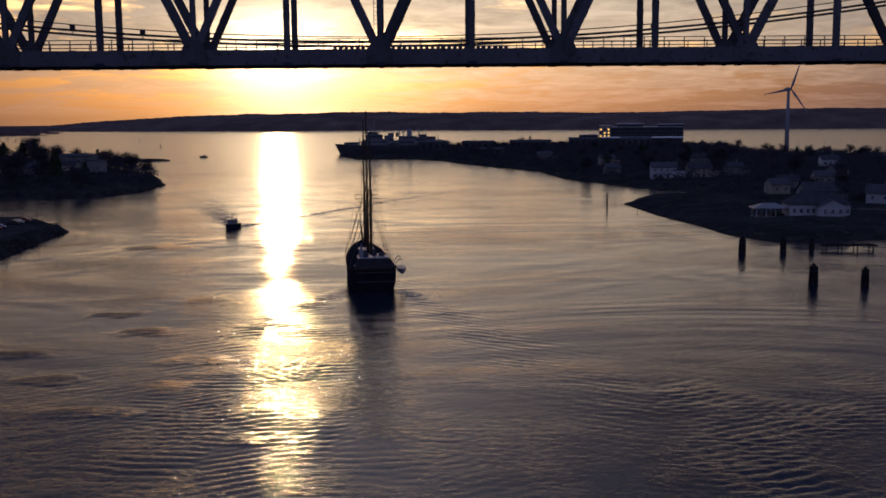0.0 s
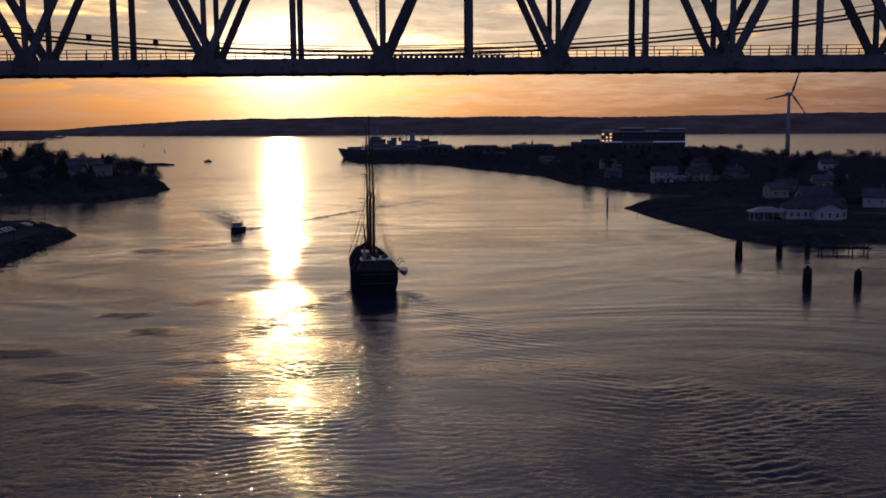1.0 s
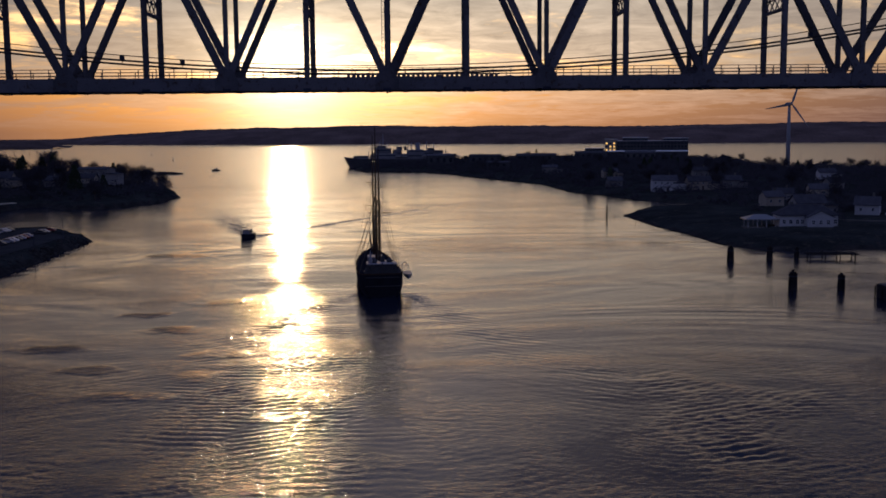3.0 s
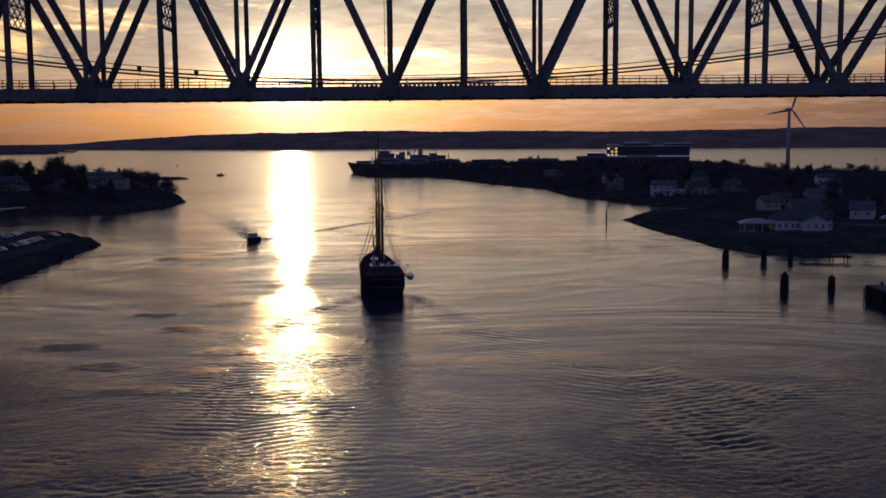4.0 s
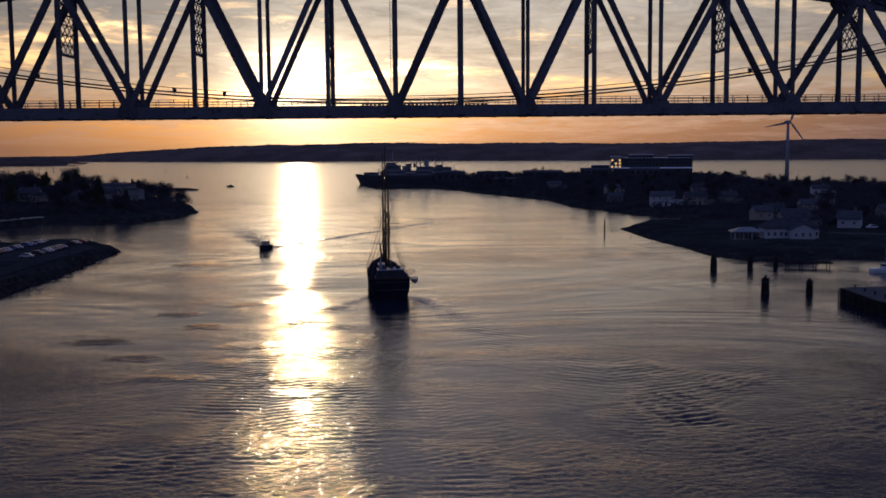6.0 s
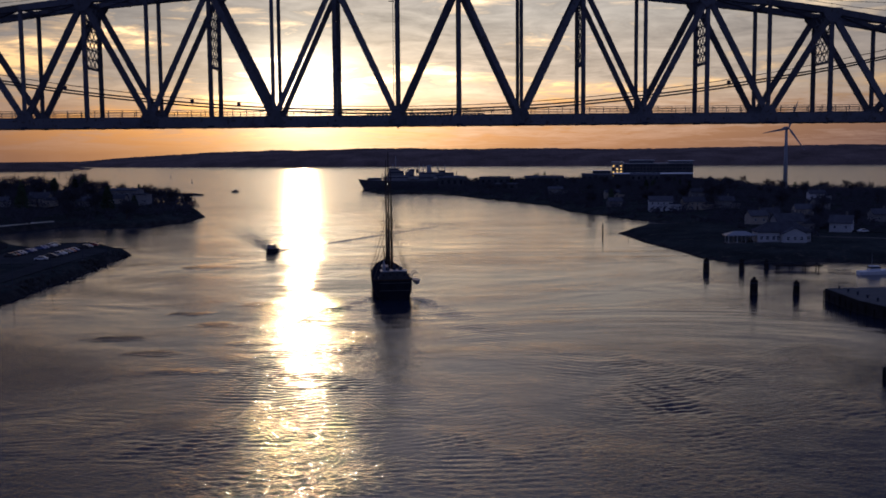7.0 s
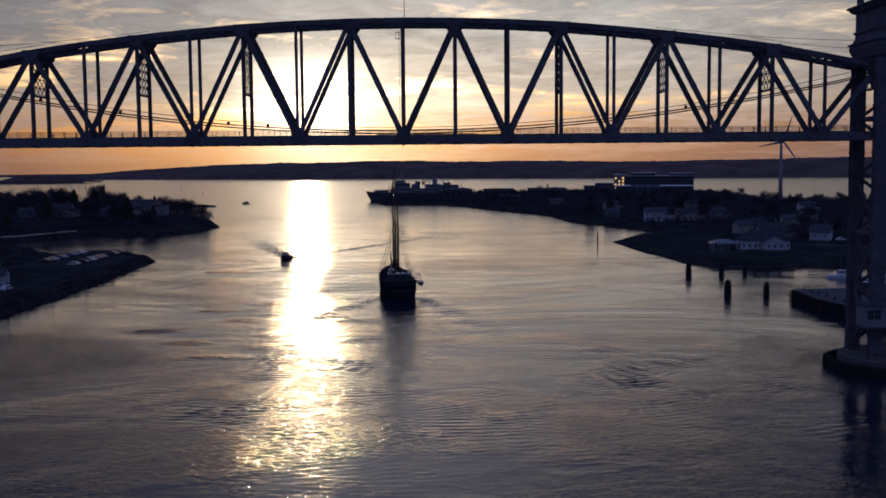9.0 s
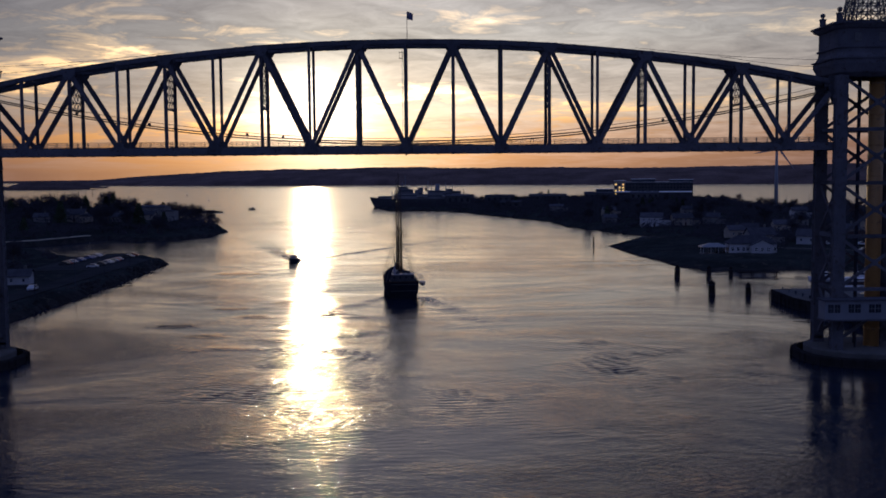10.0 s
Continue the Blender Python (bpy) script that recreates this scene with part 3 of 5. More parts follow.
def build_span():
    span = thing("lift_span", "blue-grey riveted steel truss lift span, raised high", "bridge span")
    half = BAY / 2
    chord = DECK + 0.8
    for y in (0.0, WIDE):
        bm = bmesh.new()
        built_up(bm, (-9 * half, y, chord), (9 * half, y, chord), 1.5, 0.75)
        part("bottom_chord", bm, STEEL, span)
        for i in range(-9, 9):
            bm = bmesh.new()
            built_up(bm, (i * half, y, crest(i)), ((i + 1) * half, y, crest(i + 1)), 0.92, 0.8)
            part("top_chord", bm, STEEL, span)
        for i in range(-8, 9):
            bm = bmesh.new()
            built_up(bm, (i * half, y, chord), (i * half, y, crest(i)), 0.6 if i % 2 else 0.5, 0.5)
            part("vertical", bm, STEEL, span)
        for i in range(-9, 9):
            low, high = (i, i + 1) if i % 2 == 0 else (i + 1, i)
            bm = bmesh.new()
            built_up(bm, (low * half, y, chord + 0.3), (high * half, y, crest(high) - 0.2), 0.86 if low * high >= 0 and abs(high) > abs(low) or abs(low) >= 6 else 0.74, 0.55)
            part("diagonal", bm, STEEL, span)
        for i in range(-8, 9):
            bm = bmesh.new()
            low = i % 2 == 0
            z0, z1 = (chord - 0.7, chord + 1.75) if low else (crest(i) + 0.42, crest(i) - 1.7)
            w0, w1 = (1.35, 0.7) if low else (1.4, 0.5)
            for dy in (-0.44, 0.44):
                loft(bm, [[(i * half + sx * w, y + dy + sy, z) for sx, sy in ((-1, -0.025), (1, -0.025), (1, 0.025), (-1, 0.025))]
                          for w, z in ((w0, z0), (w0, z0 + (z1 - z0) * 0.45), (w1, z1))])
            part("gusset", bm, STEEL, span)
    # kerb of short blocks under a thin cap on the near chord
    bm = bmesh.new()
    box(bm, (0, 0, 0.09), (0.34, 0.3, 0.22))
    block = finish("kerb_block", bm, STEEL)
    for x0, x1 in ((-4.6, -1.2), (1.2, 8.8), (9.7, 13.0)):
        bm = bmesh.new()
        box(bm, ((x0 + x1) / 2, 0, chord + 0.99), (x1 - x0, 0.34, 0.09))
        kerb = part("kerb", bm, STEEL, span)
        for k in range(int((x1 - x0) / 0.56) + 1):
            piece("kerb_block", block, kerb, pose(x0 + 0.13 + k * 0.56, 0, chord + 0.77))
    # floor
    for i in range(-9, 10):
        bm = bmesh.new()
        beam(bm, (i * half, -0.3, chord - 0.2), (i * half, WIDE + 0.3, chord - 0.2), 1.2, 0.45, (1, 0, 0))
        box(bm, (i * half, -0.42, DECK + 0.12), (0.9, 0.1, 0.3))
        part("floor_beam", bm, STEEL_DARK, span)
    for y in (1.6, 2.8, 4.2, 5.4):
        bm = bmesh.new()
        beam(bm, (-9 * half, y, chord + 0.1), (9 * half, y, chord + 0.1), 0.8, 0.35)
        part("stringer", bm, STEEL_DARK, span)
    bm = bmesh.new()
    box(bm, (0, 0, 0), (0.25, 3.2, 0.24))
    tie = finish("tie", bm, TIE)
    for k in range(276):
        piece("tie", tie, span, pose(-82.5 + k * 0.6, 3.5, chord + 0.62))
    for y in (2.78, 4.22):
        bm = bmesh.new()
        beam(bm, (-83, y, chord + 0.82), (83, y, chord + 0.82), 0.16, 0.08)
        part("rail", bm, STEEL_DARK, span)
    for y in (0.75, WIDE - 0.75):
        bm = bmesh.new()
        beam(bm, (-83, y, chord + 0.66), (83, y, chord + 0.66), 0.08, 0.9)
        part("walkway", bm, STEEL_DARK, span)
    post_bm = bmesh.new()
    beam(post_bm, (0, 0, 0), (0, 0, 1.15), 0.09, 0.09)
    post = finish("railing_post", post_bm, STEEL)
    for y in (0.40, WIDE - 0.40):
        bm = bmesh.new()
        for h in (0.35, 0.74, 1.12):
            beam(bm, (-83, y, chord + 0.7 + h), (83, y, chord + 0.7 + h), 0.075, 0.075)
        railing = part("railing", bm, STEEL, span)
        for k in range(81):
            piece("railing_post", post, railing, pose(-82 + k * 2.05, y, chord + 0.68))
    # bracing between the trusses
    for i in range(-9, 9):
        bm = bmesh.new()
        a, b = crest(i), crest(i + 1)
        beam(bm, (i * half, 0, a - 0.1), ((i + 1) * half, WIDE, b - 0.1), 0.35, 0.55, (0, 0, 1))
        beam(bm, (i * half, WIDE, a - 0.1), ((i + 1) * half, 0, b - 0.1), 0.35, 0.55, (0, 0, 1))
        part("top_lateral", bm, STEEL, span)
        bm = bmesh.new()
        beam(bm, (i * half, 0, chord - 0.3), ((i + 1) * half, WIDE, chord - 0.3), 0.3, 0.25, (0, 0, 1))
        part("bottom_lateral", bm, STEEL, span)
    for i in range(-9, 10):
        bm = bmesh.new()
        top = crest(i)
        beam(bm, (i * half, 0, top), (i * half, WIDE, top), 0.4, 0.35, (1, 0, 0))
        if i % 2:
            low = DECK + 9.0
            beam(bm, (i * half, 0, low), (i * half, WIDE, low), 0.35, 0.3, (1, 0, 0))
            cells = max(1, round((top - low) / 1.5))
            for k in range(cells):
                z0, z1 = low + (top - low) * k / cells, low + (top - low) * (k + 1) / cells
                for a, b in [(WIDE * q / 4, WIDE * (q + 1) / 4) for q in range(4)] + [(WIDE * (q + 1) / 4, WIDE * q / 4) for q in range(4)]:
                    beam(bm, (i * half, a, z0), (i * half, b, z1), 0.11, 0.11, (1, 0, 0))
                beam(bm, (i * half, 0, z1), (i * half, WIDE, z1), 0.16, 0.16, (1, 0, 0))
        part("sway_frame", bm, STEEL, span)
    # inspection ladder, box and lamp at mid span
    bm = bmesh.new()
    for dx in (-0.25, 0.25):
        beam(bm, (-0.3 + dx, -0.32, chord + 1), (-0.3 + dx, -0.32, crest(0)), 0.06, 0.06)
    for k in range(50):
        beam(bm, (-0.55, -0.32, chord + 1.2 + k * 0.4), (-0.05, -0.32, chord + 1.2 + k * 0.4), 0.04, 0.04)
    part("ladder", bm, STEEL, span)
    bm = bmesh.new()
    for z in (0, 1.1):
        box(bm, (-0.75, -0.55, crest(0) - 3.2 + z), (0.8, 0.6, 0.06))
    for sx in (-0.32, 0.32):
        beam(bm, (-0.75 + sx, -0.8, crest(0) - 3.2), (-0.75 + sx, -0.8, crest(0) - 2.1), 0.05, 0.05)
    part("ladder_cage", bm, STEEL, span)
    bm = bmesh.new()
    tube(bm, [(0, -0.2, DECK + 0.3), (0, -0.2, DECK - 0.35)], [0.09, 0.14])
    part("navigation_lamp", bm, STEEL_DARK, span)
    # thin wires with beads from the top chord to the towers
    for sgn in (-1, 1):
        for x0, z0, z1, y in ((44, 61.0, 58.3, -0.3), (60, 59.3, 56.9, -0.3)):
            bm = bmesh.new()
            path = [(sgn * (x0 + (84 - x0) * f), y, z0 + (z1 - z0) * f - 0.5 * math.sin(math.pi * f)) for f in np.linspace(0, 1, 12)]
            tube(bm, path, 0.035, 4)
            for p in path[1:-1]:
                box(bm, p, (0.13, 0.13, 0.13))
            part("guy_wire", bm, ROPE, span)
    return span


span = build_span()


def build_flag():
    flag = thing("flagpole", "slender flagpole with a small dark flag on the top chord", "flagpole", pose(0.4, 1.0, crest(0) + 0.45))
    bm = bmesh.new()
    tube(bm, [(0, 0, 0), (0, 0, 5.6)], [0.07, 0.04], 8)
    part("pole", bm, STEEL, flag)
    bm = bmesh.new()
    nx, nz = 8, 4
    vs = [[bm.verts.new((0.05 + 1.1 * i / nx, 0.18 * math.sin(i * 1.1), 5.4 - 1.5 * j / nz - 0.45 * i / nx * (1 - 0.5 * j / nz))) for i in range(nx + 1)] for j in range(nz + 1)]
    for j in range(nz):
        for i in range(nx):
            bm.faces.new((vs[j][i], vs[j][i + 1], vs[j + 1][i + 1], vs[j + 1][i]))
    ext = bmesh.ops.extrude_face_region(bm, geom=bm.faces[:])
    bmesh.ops.translate(bm, verts=[v for v in ext["geom"] if isinstance(v, bmesh.types.BMVert)], vec=(0, 0.02, 0))
    part("cloth", bm, FLAG, flag)


build_flag()


def build_cables():
    for k, (y, sag, z0) in enumerate(((2.2, 10.3, 53.5), (3.0, 10.1, 53.8), (4.6, 10.6, 54.9))):
        bm = bmesh.new()
        path = [(x, y, z0 - sag * (1 - (abs(x) / 86) ** 2.0)) for x in np.linspace(-86, 86, 60)]
        tube(bm, path, 0.13 if k < 2 else 0.06, 6)
        cable = solid("sagging_cable", bm, ROPE, "black power cable sagging between the towers", "cable", group="cables between the towers")
        if k == 0:
            for x in (-64, -50, -31, -24, 28, 50):
                z = z0 - sag * (1 - (abs(x) / 86) ** 2.0)
                bm = bmesh.new()
                tube(bm, [(x, y, z), (x, y, z + 0.5)], 0.05, 5)
                box(bm, (x, y, z + 0.75), (0.5, 0.3, 0.45))
                part("cable_hanger", bm, STEEL_DARK, cable)


build_cables()


def build_tower(side):
    tower = thing("lift_tower", "tall braced steel lift tower with machine house and lattice spire", "bridge tower", pose(90.2 * side, 3.5, 0), group="lift towers")
    hx, hy, base, top = 7.1, 5.0, 2.6, 55.4
    for sx in (-1, 1):
        for sy in (-1, 1):
            bm = bmesh.new()
            built_up(bm, (sx * hx, sy * hy, base), (sx * hx, sy * hy, top), 2.2, 1.7)
            for z in (base + 0.2, base + 1.0):
                box(bm, (sx * hx, sy * hy, z), (2.3 - (z - base) * 0.4, 2.1 - (z - base) * 0.4, 0.5))
            part("leg", bm, STEEL, tower)
    levels = np.linspace(base + 1.5, top, 6)
    for f in range(4):
        for k in range(5):
            z0, z1 = levels[k], levels[k + 1]
            if f < 2:
                y = (-hy, hy)[f]
                p = [(-hx, y, z0), (hx, y, z1), (hx, y, z0), (-hx, y, z1)]
                sidev = (0, 1, 0)
            else:
                x = (-hx, hx)[f - 2]
                p = [(x, -hy, z0), (x, hy, z1), (x, hy, z0), (x, -hy, z1)]
                sidev = (1, 0, 0)
            portal = f >= 2 and z1 > DECK - 2
            if not portal:
                for a, b in ((p[0], p[1]), (p[2], p[3])):
                    bm = bmesh.new()
                    built_up(bm, a, b, 0.55, 0.4, sidev)
                    part("brace", bm, STEEL, tower)
                bm = bmesh.new()
                c = (Vector(p[0]) + Vector(p[1])) / 2
                box(bm, c, (1.2, 0.46, 1.2) if f < 2 else (0.46, 1.2, 1.2))
                part("gusset", bm, STEEL, tower)
            bm = bmesh.new()
            beam(bm, p[1], p[3], 0.7, 0.5, sidev)
            part("strut", bm, STEEL, tower)
    # slender guide rails, ladders and rope runs inside
    for x, y in ((-2.4, -2.5), (-0.6, 2.8), (1.2, -1.0), (2.4, 3.4)):
        bm = bmesh.new()
        beam(bm, (x * side, y, base), (x * side, y, top), 0.28, 0.28)
        part("guide_rail", bm, STEEL_DARK, tower)
    for x, y in ((-3.3, 3.9), (3.5, 0.8)):
        bm = bmesh.new()
        for dx in (-0.35, 0.35):
            beam(bm, (x * side + dx, y, base), (x * side + dx, y, top), 0.1, 0.1)
        for k in range(60):
            z = base + 1 + k * 0.9
            beam(bm, (x * side - 0.35, y, z), (x * side + 0.35, y, z + 0.7 * (k % 2)), 0.07, 0.07)
        part("ladder", bm, STEEL_DARK, tower)
    bm = bmesh.new()
    tube(bm, [(1.6 * side, -0.6, base), (1.6 * side, -0.6, top)], 1.45, 20)
    stack = part("shaft", bm, OCHRE, tower, "ochre-painted cylindrical shaft", smooth=True)
    for k in range(9):
        bm = bmesh.new()
        tube(bm, [(1.6 * side, -0.6, 6 + k * 6), (1.6 * side, -0.6, 6.25 + k * 6)], 1.52, 20)
        part("band", bm, OCHRE, stack)
    # machine house
    bm = bmesh.new()
    w, d = 8.8, 7.0
    cut = 1.5
    ring = [(-w + cut, -d), (w - cut, -d), (w, -d + cut), (w, d - cut), (w - cut, d), (-w + cut, d), (-w, d - cut), (-w, -d + cut)]
    prof = [(0.78, 55.2), (0.92, 55.9), (1.0, 57.49), (1.0, 58.02), (0.97, 58.54), (0.91, 59.6), (0.90, 60.66), (0.90, 64.0), (0.97, 64.26), (1.02, 64.7), (1.02, 65.06), (0.93, 65.32)]
    loft(bm, [[(x * f, y * f, z) for x, y in ring] for f, z in prof])
    house = part("machine_house", bm, STEEL, tower)
    bm = bmesh.new()
    for f, z, t in ((1.03, 58.37, 0.25), (0.94, 60.48, 0.3), (1.06, 64.92, 0.3)):
        loft(bm, [[(x * f, y * f, z) for x, y in ring], [(x * f, y * f, z + t) for x, y in ring]])
    part("cornice", bm, STEEL, house)
    for x in (-4.6, 0.0, 4.6):
        for y in (-d * 0.9 - 0.02, d * 0.9 + 0.02):
            bm = bmesh.new()
            box(bm, (x, y, 62.42), (1.3, 0.16, 1.7))
            box(bm, (x, y, 62.42), (0.1, 0.22, 1.7))
            box(bm, (x, y, 62.42), (1.3, 0.22, 0.1))
            part("window", bm, GLASS, house)
    for sx in (-1, 1):
        for sy in (-1, 1):
            bm = bmesh.new()
            x, y = sx * (w * 0.84), sy * (d * 0.62)
            loft(bm, [[(x + r * math.cos(t), y + r * math.sin(t), z) for t in np.linspace(0, 2 * math.pi, 12, endpoint=False)]
                      for r, z in ((0.75, 65.23), (0.75, 65.5), (0.6, 65.58), (0.6, 66.9), (0.72, 66.99), (0.72, 67.17), (0.25, 67.26), (0.25, 67.43), (0.42, 67.61), (0.5, 67.87), (0.42, 68.14), (0.15, 68.31))])
            part("finial", bm, STEEL, tower)
    # lattice spire
    bm = bmesh.new()
    zs = np.linspace(65.32, 78.17, 9)
    widths = [4.0 * (1 - ((z - 65.32) / 16.5)) ** 0.75 + 0.25 for z in zs]
    for z0, z1, a, b in zip(zs, zs[1:], widths, widths[1:]):
        m = 4 if z0 < 71 else 3
        for (ux, uy), (vx, vy) in (((-1, -1), (1, -1)), ((1, -1), (1, 1)), ((1, 1), (-1, 1)), ((-1, 1), (-1, -1))):
            for k in range(m):
                s0, s1 = k / m, (k + 1) / m
                p = lambda r, s, z: (r * (ux + (vx - ux) * s), r * (uy + (vy - uy) * s), z)
                beam(bm, p(a, s0, z0), p(b, s1, z1), 0.12, 0.12, (0.3, 0.4, 0.1))
                beam(bm, p(a, s1, z0), p(b, s0, z1), 0.12, 0.12, (0.3, 0.4, 0.1))
                beam(bm, p(a, s0, z0), p(b, s0, z1), 0.2, 0.2, (0.3, 0.4, 0.1))
            beam(bm, p(b, 0, z1), p(b, 1, z1), 0.22, 0.22, (0, 0, 1))
    part("spire", bm, STEEL, tower)
    bm = bmesh.new()
    tube(bm, [(-5.8 * side, -3.0, 65.23), (-5.8 * side, -3.0, 74)], [0.08, 0.04], 6)
    part("antenna", bm, STEEL, tower)
    # sheave bracket towards the span
    for y in (-3.5, 3.5):
        bm = bmesh.new()
        loft(bm, [[(-side * x, y - 0.4, z), (-side * x, y + 0.4, z), (-side * x2, y + 0.4, z), (-side * x2, y - 0.4, z)] for x, x2, z in
                  ((hx, hx + 1.0, 50.0), (hx, hx + 1.6, 52.5), (hx, hx + 2.0, 55.4))])
        part("bracket", bm, STEEL, tower)
    # keeper's cabin
    bm = bmesh.new()
    box(bm, (-2.9 * side, -6.4, 10.7), (15.2, 3.4, 3.6))
    cabin = part("keeper_cabin", bm, CABIN, tower, "pale grey keeper's cabin")
    bm = bmesh.new()
    box(bm, (-2.9 * side, -6.4, 12.62), (15.9, 4.1, 0.28))
    part("cabin_roof", bm, ROOF, cabin)
    bm = bmesh.new()
    box(bm, (-2.9 * side, -6.4, 8.75), (15.6, 3.8, 0.3))
    part("cabin_floor", bm, STEEL, cabin)
    for k in range(4):
        for dx in (-0.62, 0.62):
            bm = bmesh.new()
            x = (-5.85 + k * 3.9) - 2.9 * side + dx
            for sx in (-0.28, 0.28):
                for sz in (-0.42, 0.42):
                    box(bm, (x + sx, -8.12, 11.0 + sz), (0.48, 0.08, 0.76))
            part("window", bm, GLASS, cabin)
    for sx in (-1, 1):
        bm = bmesh.new()
        beam(bm, (sx * hx, -5.2, 6.0), (sx * hx, -8.0, 8.7), 0.35, 0.35, (1, 0, 0))
        part("cabin_strut", bm, STEEL, tower)
    # pier
    pier = thing("bridge_pier", "rounded concrete bridge pier with dark timber fender, in the water", "bridge pier", pose(90.2 * side, 3.5, 0), group="bridge piers")
    def stadium(r, half):
        return [(1.22 * r * math.cos(t), (half if math.sin(t) > 0 else -half) + r * math.sin(t)) for t in np.linspace(0.05, 2 * math.pi + 0.05, 36, endpoint=False)]
    bm = bmesh.new()
    loft(bm, [[(x * 0.93, y * 0.93, z) for x, y in stadium(9.5, 1.5)] for z in (-6, 2.4)] + [[(x * 0.9, y * 0.9, 2.6) for x, y in stadium(9.5, 1.5)]])
    part("footing", bm, CONCRETE, pier)
    bm = bmesh.new()
    outer = stadium(10.6, 1.6)
    loft(bm, [[(x * f, y * f, z) for x, y in outer] for f, z in ((1, -2), (1.0, 1.5), (0.98, 1.8), (0.93, 1.8), (0.93, -2))], cap=False)
    part("fender", bm, FENDER, pier)
    bm = bmesh.new()
    tube(bm, [(0, 0, -3), (0, 0, 1.7)], 0.2, 8)
    log = finish("fender_log", bm, FENDER)
    for x, y in outer[::1]:
        piece("fender_log", log, pier, pose(x * 1.01, y * 1.01, 0))


for side in (1, -1):
    build_tower(side)


# ---- sailing ship ----
def build_tall_ship(m):
    ship = thing("tall_ship", "black-hulled three-masted sailing ship under way, sails furled", "ship", m)
    # hull sections from stern (y = 0) to bow (y = 44)
    def section(y, beam_, rail, keel, flare):
        pts = []
        for t in np.linspace(0, 1, 9):
            w = beam_ / 2 * (math.sin(min(1, t * 1.25 + 0.12) * math.pi / 2) ** flare)
            pts.append((w, y, keel + (rail - keel) * t))
        return [(-x, yy, z) for x, yy, z in pts[::-1]] + pts
    bm = bmesh.new()
    loft(bm, [section(*s) for s in ((0.0, 7.4, 5.2, 0.6, 0.35), (1.2, 8.4, 5.1, -0.6, 0.4), (6, 9.2, 4.6, -1.6, 0.5), (16, 9.4, 4.0, -2.0, 0.5),
                                    (28, 8.8, 4.1, -2.0, 0.55), (36, 6.4, 4.7, -1.8, 0.7), (41, 3.2, 5.3, -1.2, 0.9), (44, 0.5, 5.8, 0.5, 1.0))], cap=True)
    hull = part("hull", bm, HULL, ship, smooth=False)
    for sgn in (-1, 1):
        bm = bmesh.new()
        path = [(sgn * w / 2, y, z) for y, w, z in ((0.1, 7.4, 5.3), (6, 9.25, 4.7), (16, 9.45, 4.1), (28, 8.85, 4.2), (36, 6.45, 4.8), (41, 3.25, 5.4))]
        loft(bm, [[(x - 0.13, y, z - 0.11), (x + 0.13, y, z - 0.11), (x + 0.13, y, z + 0.11), (x - 0.13, y, z + 0.11)] for x, y, z in path], cap=True)
        part("cap_rail", bm, SPAR, hull)
    bm = bmesh.new()
    beam(bm, (-3.7, 0.05, 5.3), (3.7, 0.05, 5.3), 0.3, 0.25, (0, 0, 1))
    part("taffrail", bm, SPAR, hull)
    for x in (-2.4, -0.8, 0.8, 2.4):
        bm = bmesh.new()
        box(bm, (x, -0.02, 3.7), (0.9, 0.12, 0.9))
        part("stern_window", bm, HULL, hull)
    bm = bmesh.new()
    beam(bm, (-3.6, -0.05, 2.8), (3.6, -0.05, 2.8), 0.22, 0.18, (0, 0, 1))
    beam(bm, (-3.6, -0.05, 4.6), (3.6, -0.05, 4.6), 0.18, 0.18, (0, 0, 1))
    part("moulding", bm, DARKWALL, hull)
    bm = bmesh.new()
    box(bm, (0, 3.4, 5.15), (7.2, 6.4, 0.2))
    box(bm, (0, 20, 3.6), (8.2, 26, 0.2))
    part("deck", bm, TEAK, ship)
    for w, l, h, y, z, lab in ((6.9, 4.6, 1.9, 3.7, 6.1, "poop_house"), (4.2, 6.0, 2.2, 14.5, 4.7, "deck_house"), (3.6, 5.0, 2.0, 27.0, 4.6, "fore_house")):
        bm = bmesh.new()
        box(bm, (0, y, z), (w, l, h), 0, 0.84 if lab == "poop_house" else 0.94)
        house = part(lab, bm, DARKWALL, ship)
        bm = bmesh.new()
        box(bm, (0, y, z + h / 2 + 0.1), (w * 0.84 + 0.4, l * 0.84 + 0.5, 0.2))
        part("roof", bm, SHIPGREY, house)
        for x in np.linspace(-w / 2 + 0.7, w / 2 - 0.7, 4):
            bm = bmesh.new()
            box(bm, (x * 0.9, y - l / 2 + (0.12 if lab == "poop_house" else 0.05), z + 0.25), (0.5, 0.3, 0.55))
            part("window", bm, GLASS, house)
    # lumps of gear, wheel box and covered boats on the house roofs
    for x, y, z, s in ((-1.5, 3.6, 7.6, (1.3, 2.2, 0.9)), (1.7, 4.4, 7.6, (1.2, 2.0, 0.8)), (0.3, 5.0, 7.8, (1.0, 0.9, 1.4)), (-3.4, 1.0, 5.7, (0.7, 0.9, 1.2)), (3.4, 1.0, 5.7, (0.7, 0.9, 1.2))):
        bm = bmesh.new()
        loft(bm, [[(x + s[0] / 2 * f * math.cos(t), y + s[1] / 2 * f * math.sin(t), z - s[2] / 2 + s[2] * k) for t in np.linspace(0, 6.283, 10, endpoint=False)]
                  for f, k in ((0.9, 0), (1, 0.3), (0.85, 0.7), (0.45, 1.0))])
        part("deck_gear", bm, DARKWALL, ship)
    bm = bmesh.new()
    loft(bm, [[(-2.3 + 0.5 * f * math.cos(t), 3.0 + 0.5 * f * math.sin(t), 7.0 + z) for t in np.linspace(0, 6.283, 8, endpoint=False)] for f, z in ((1, 0), (0.9, 0.8), (0.25, 2.4), (0.1, 2.9))])
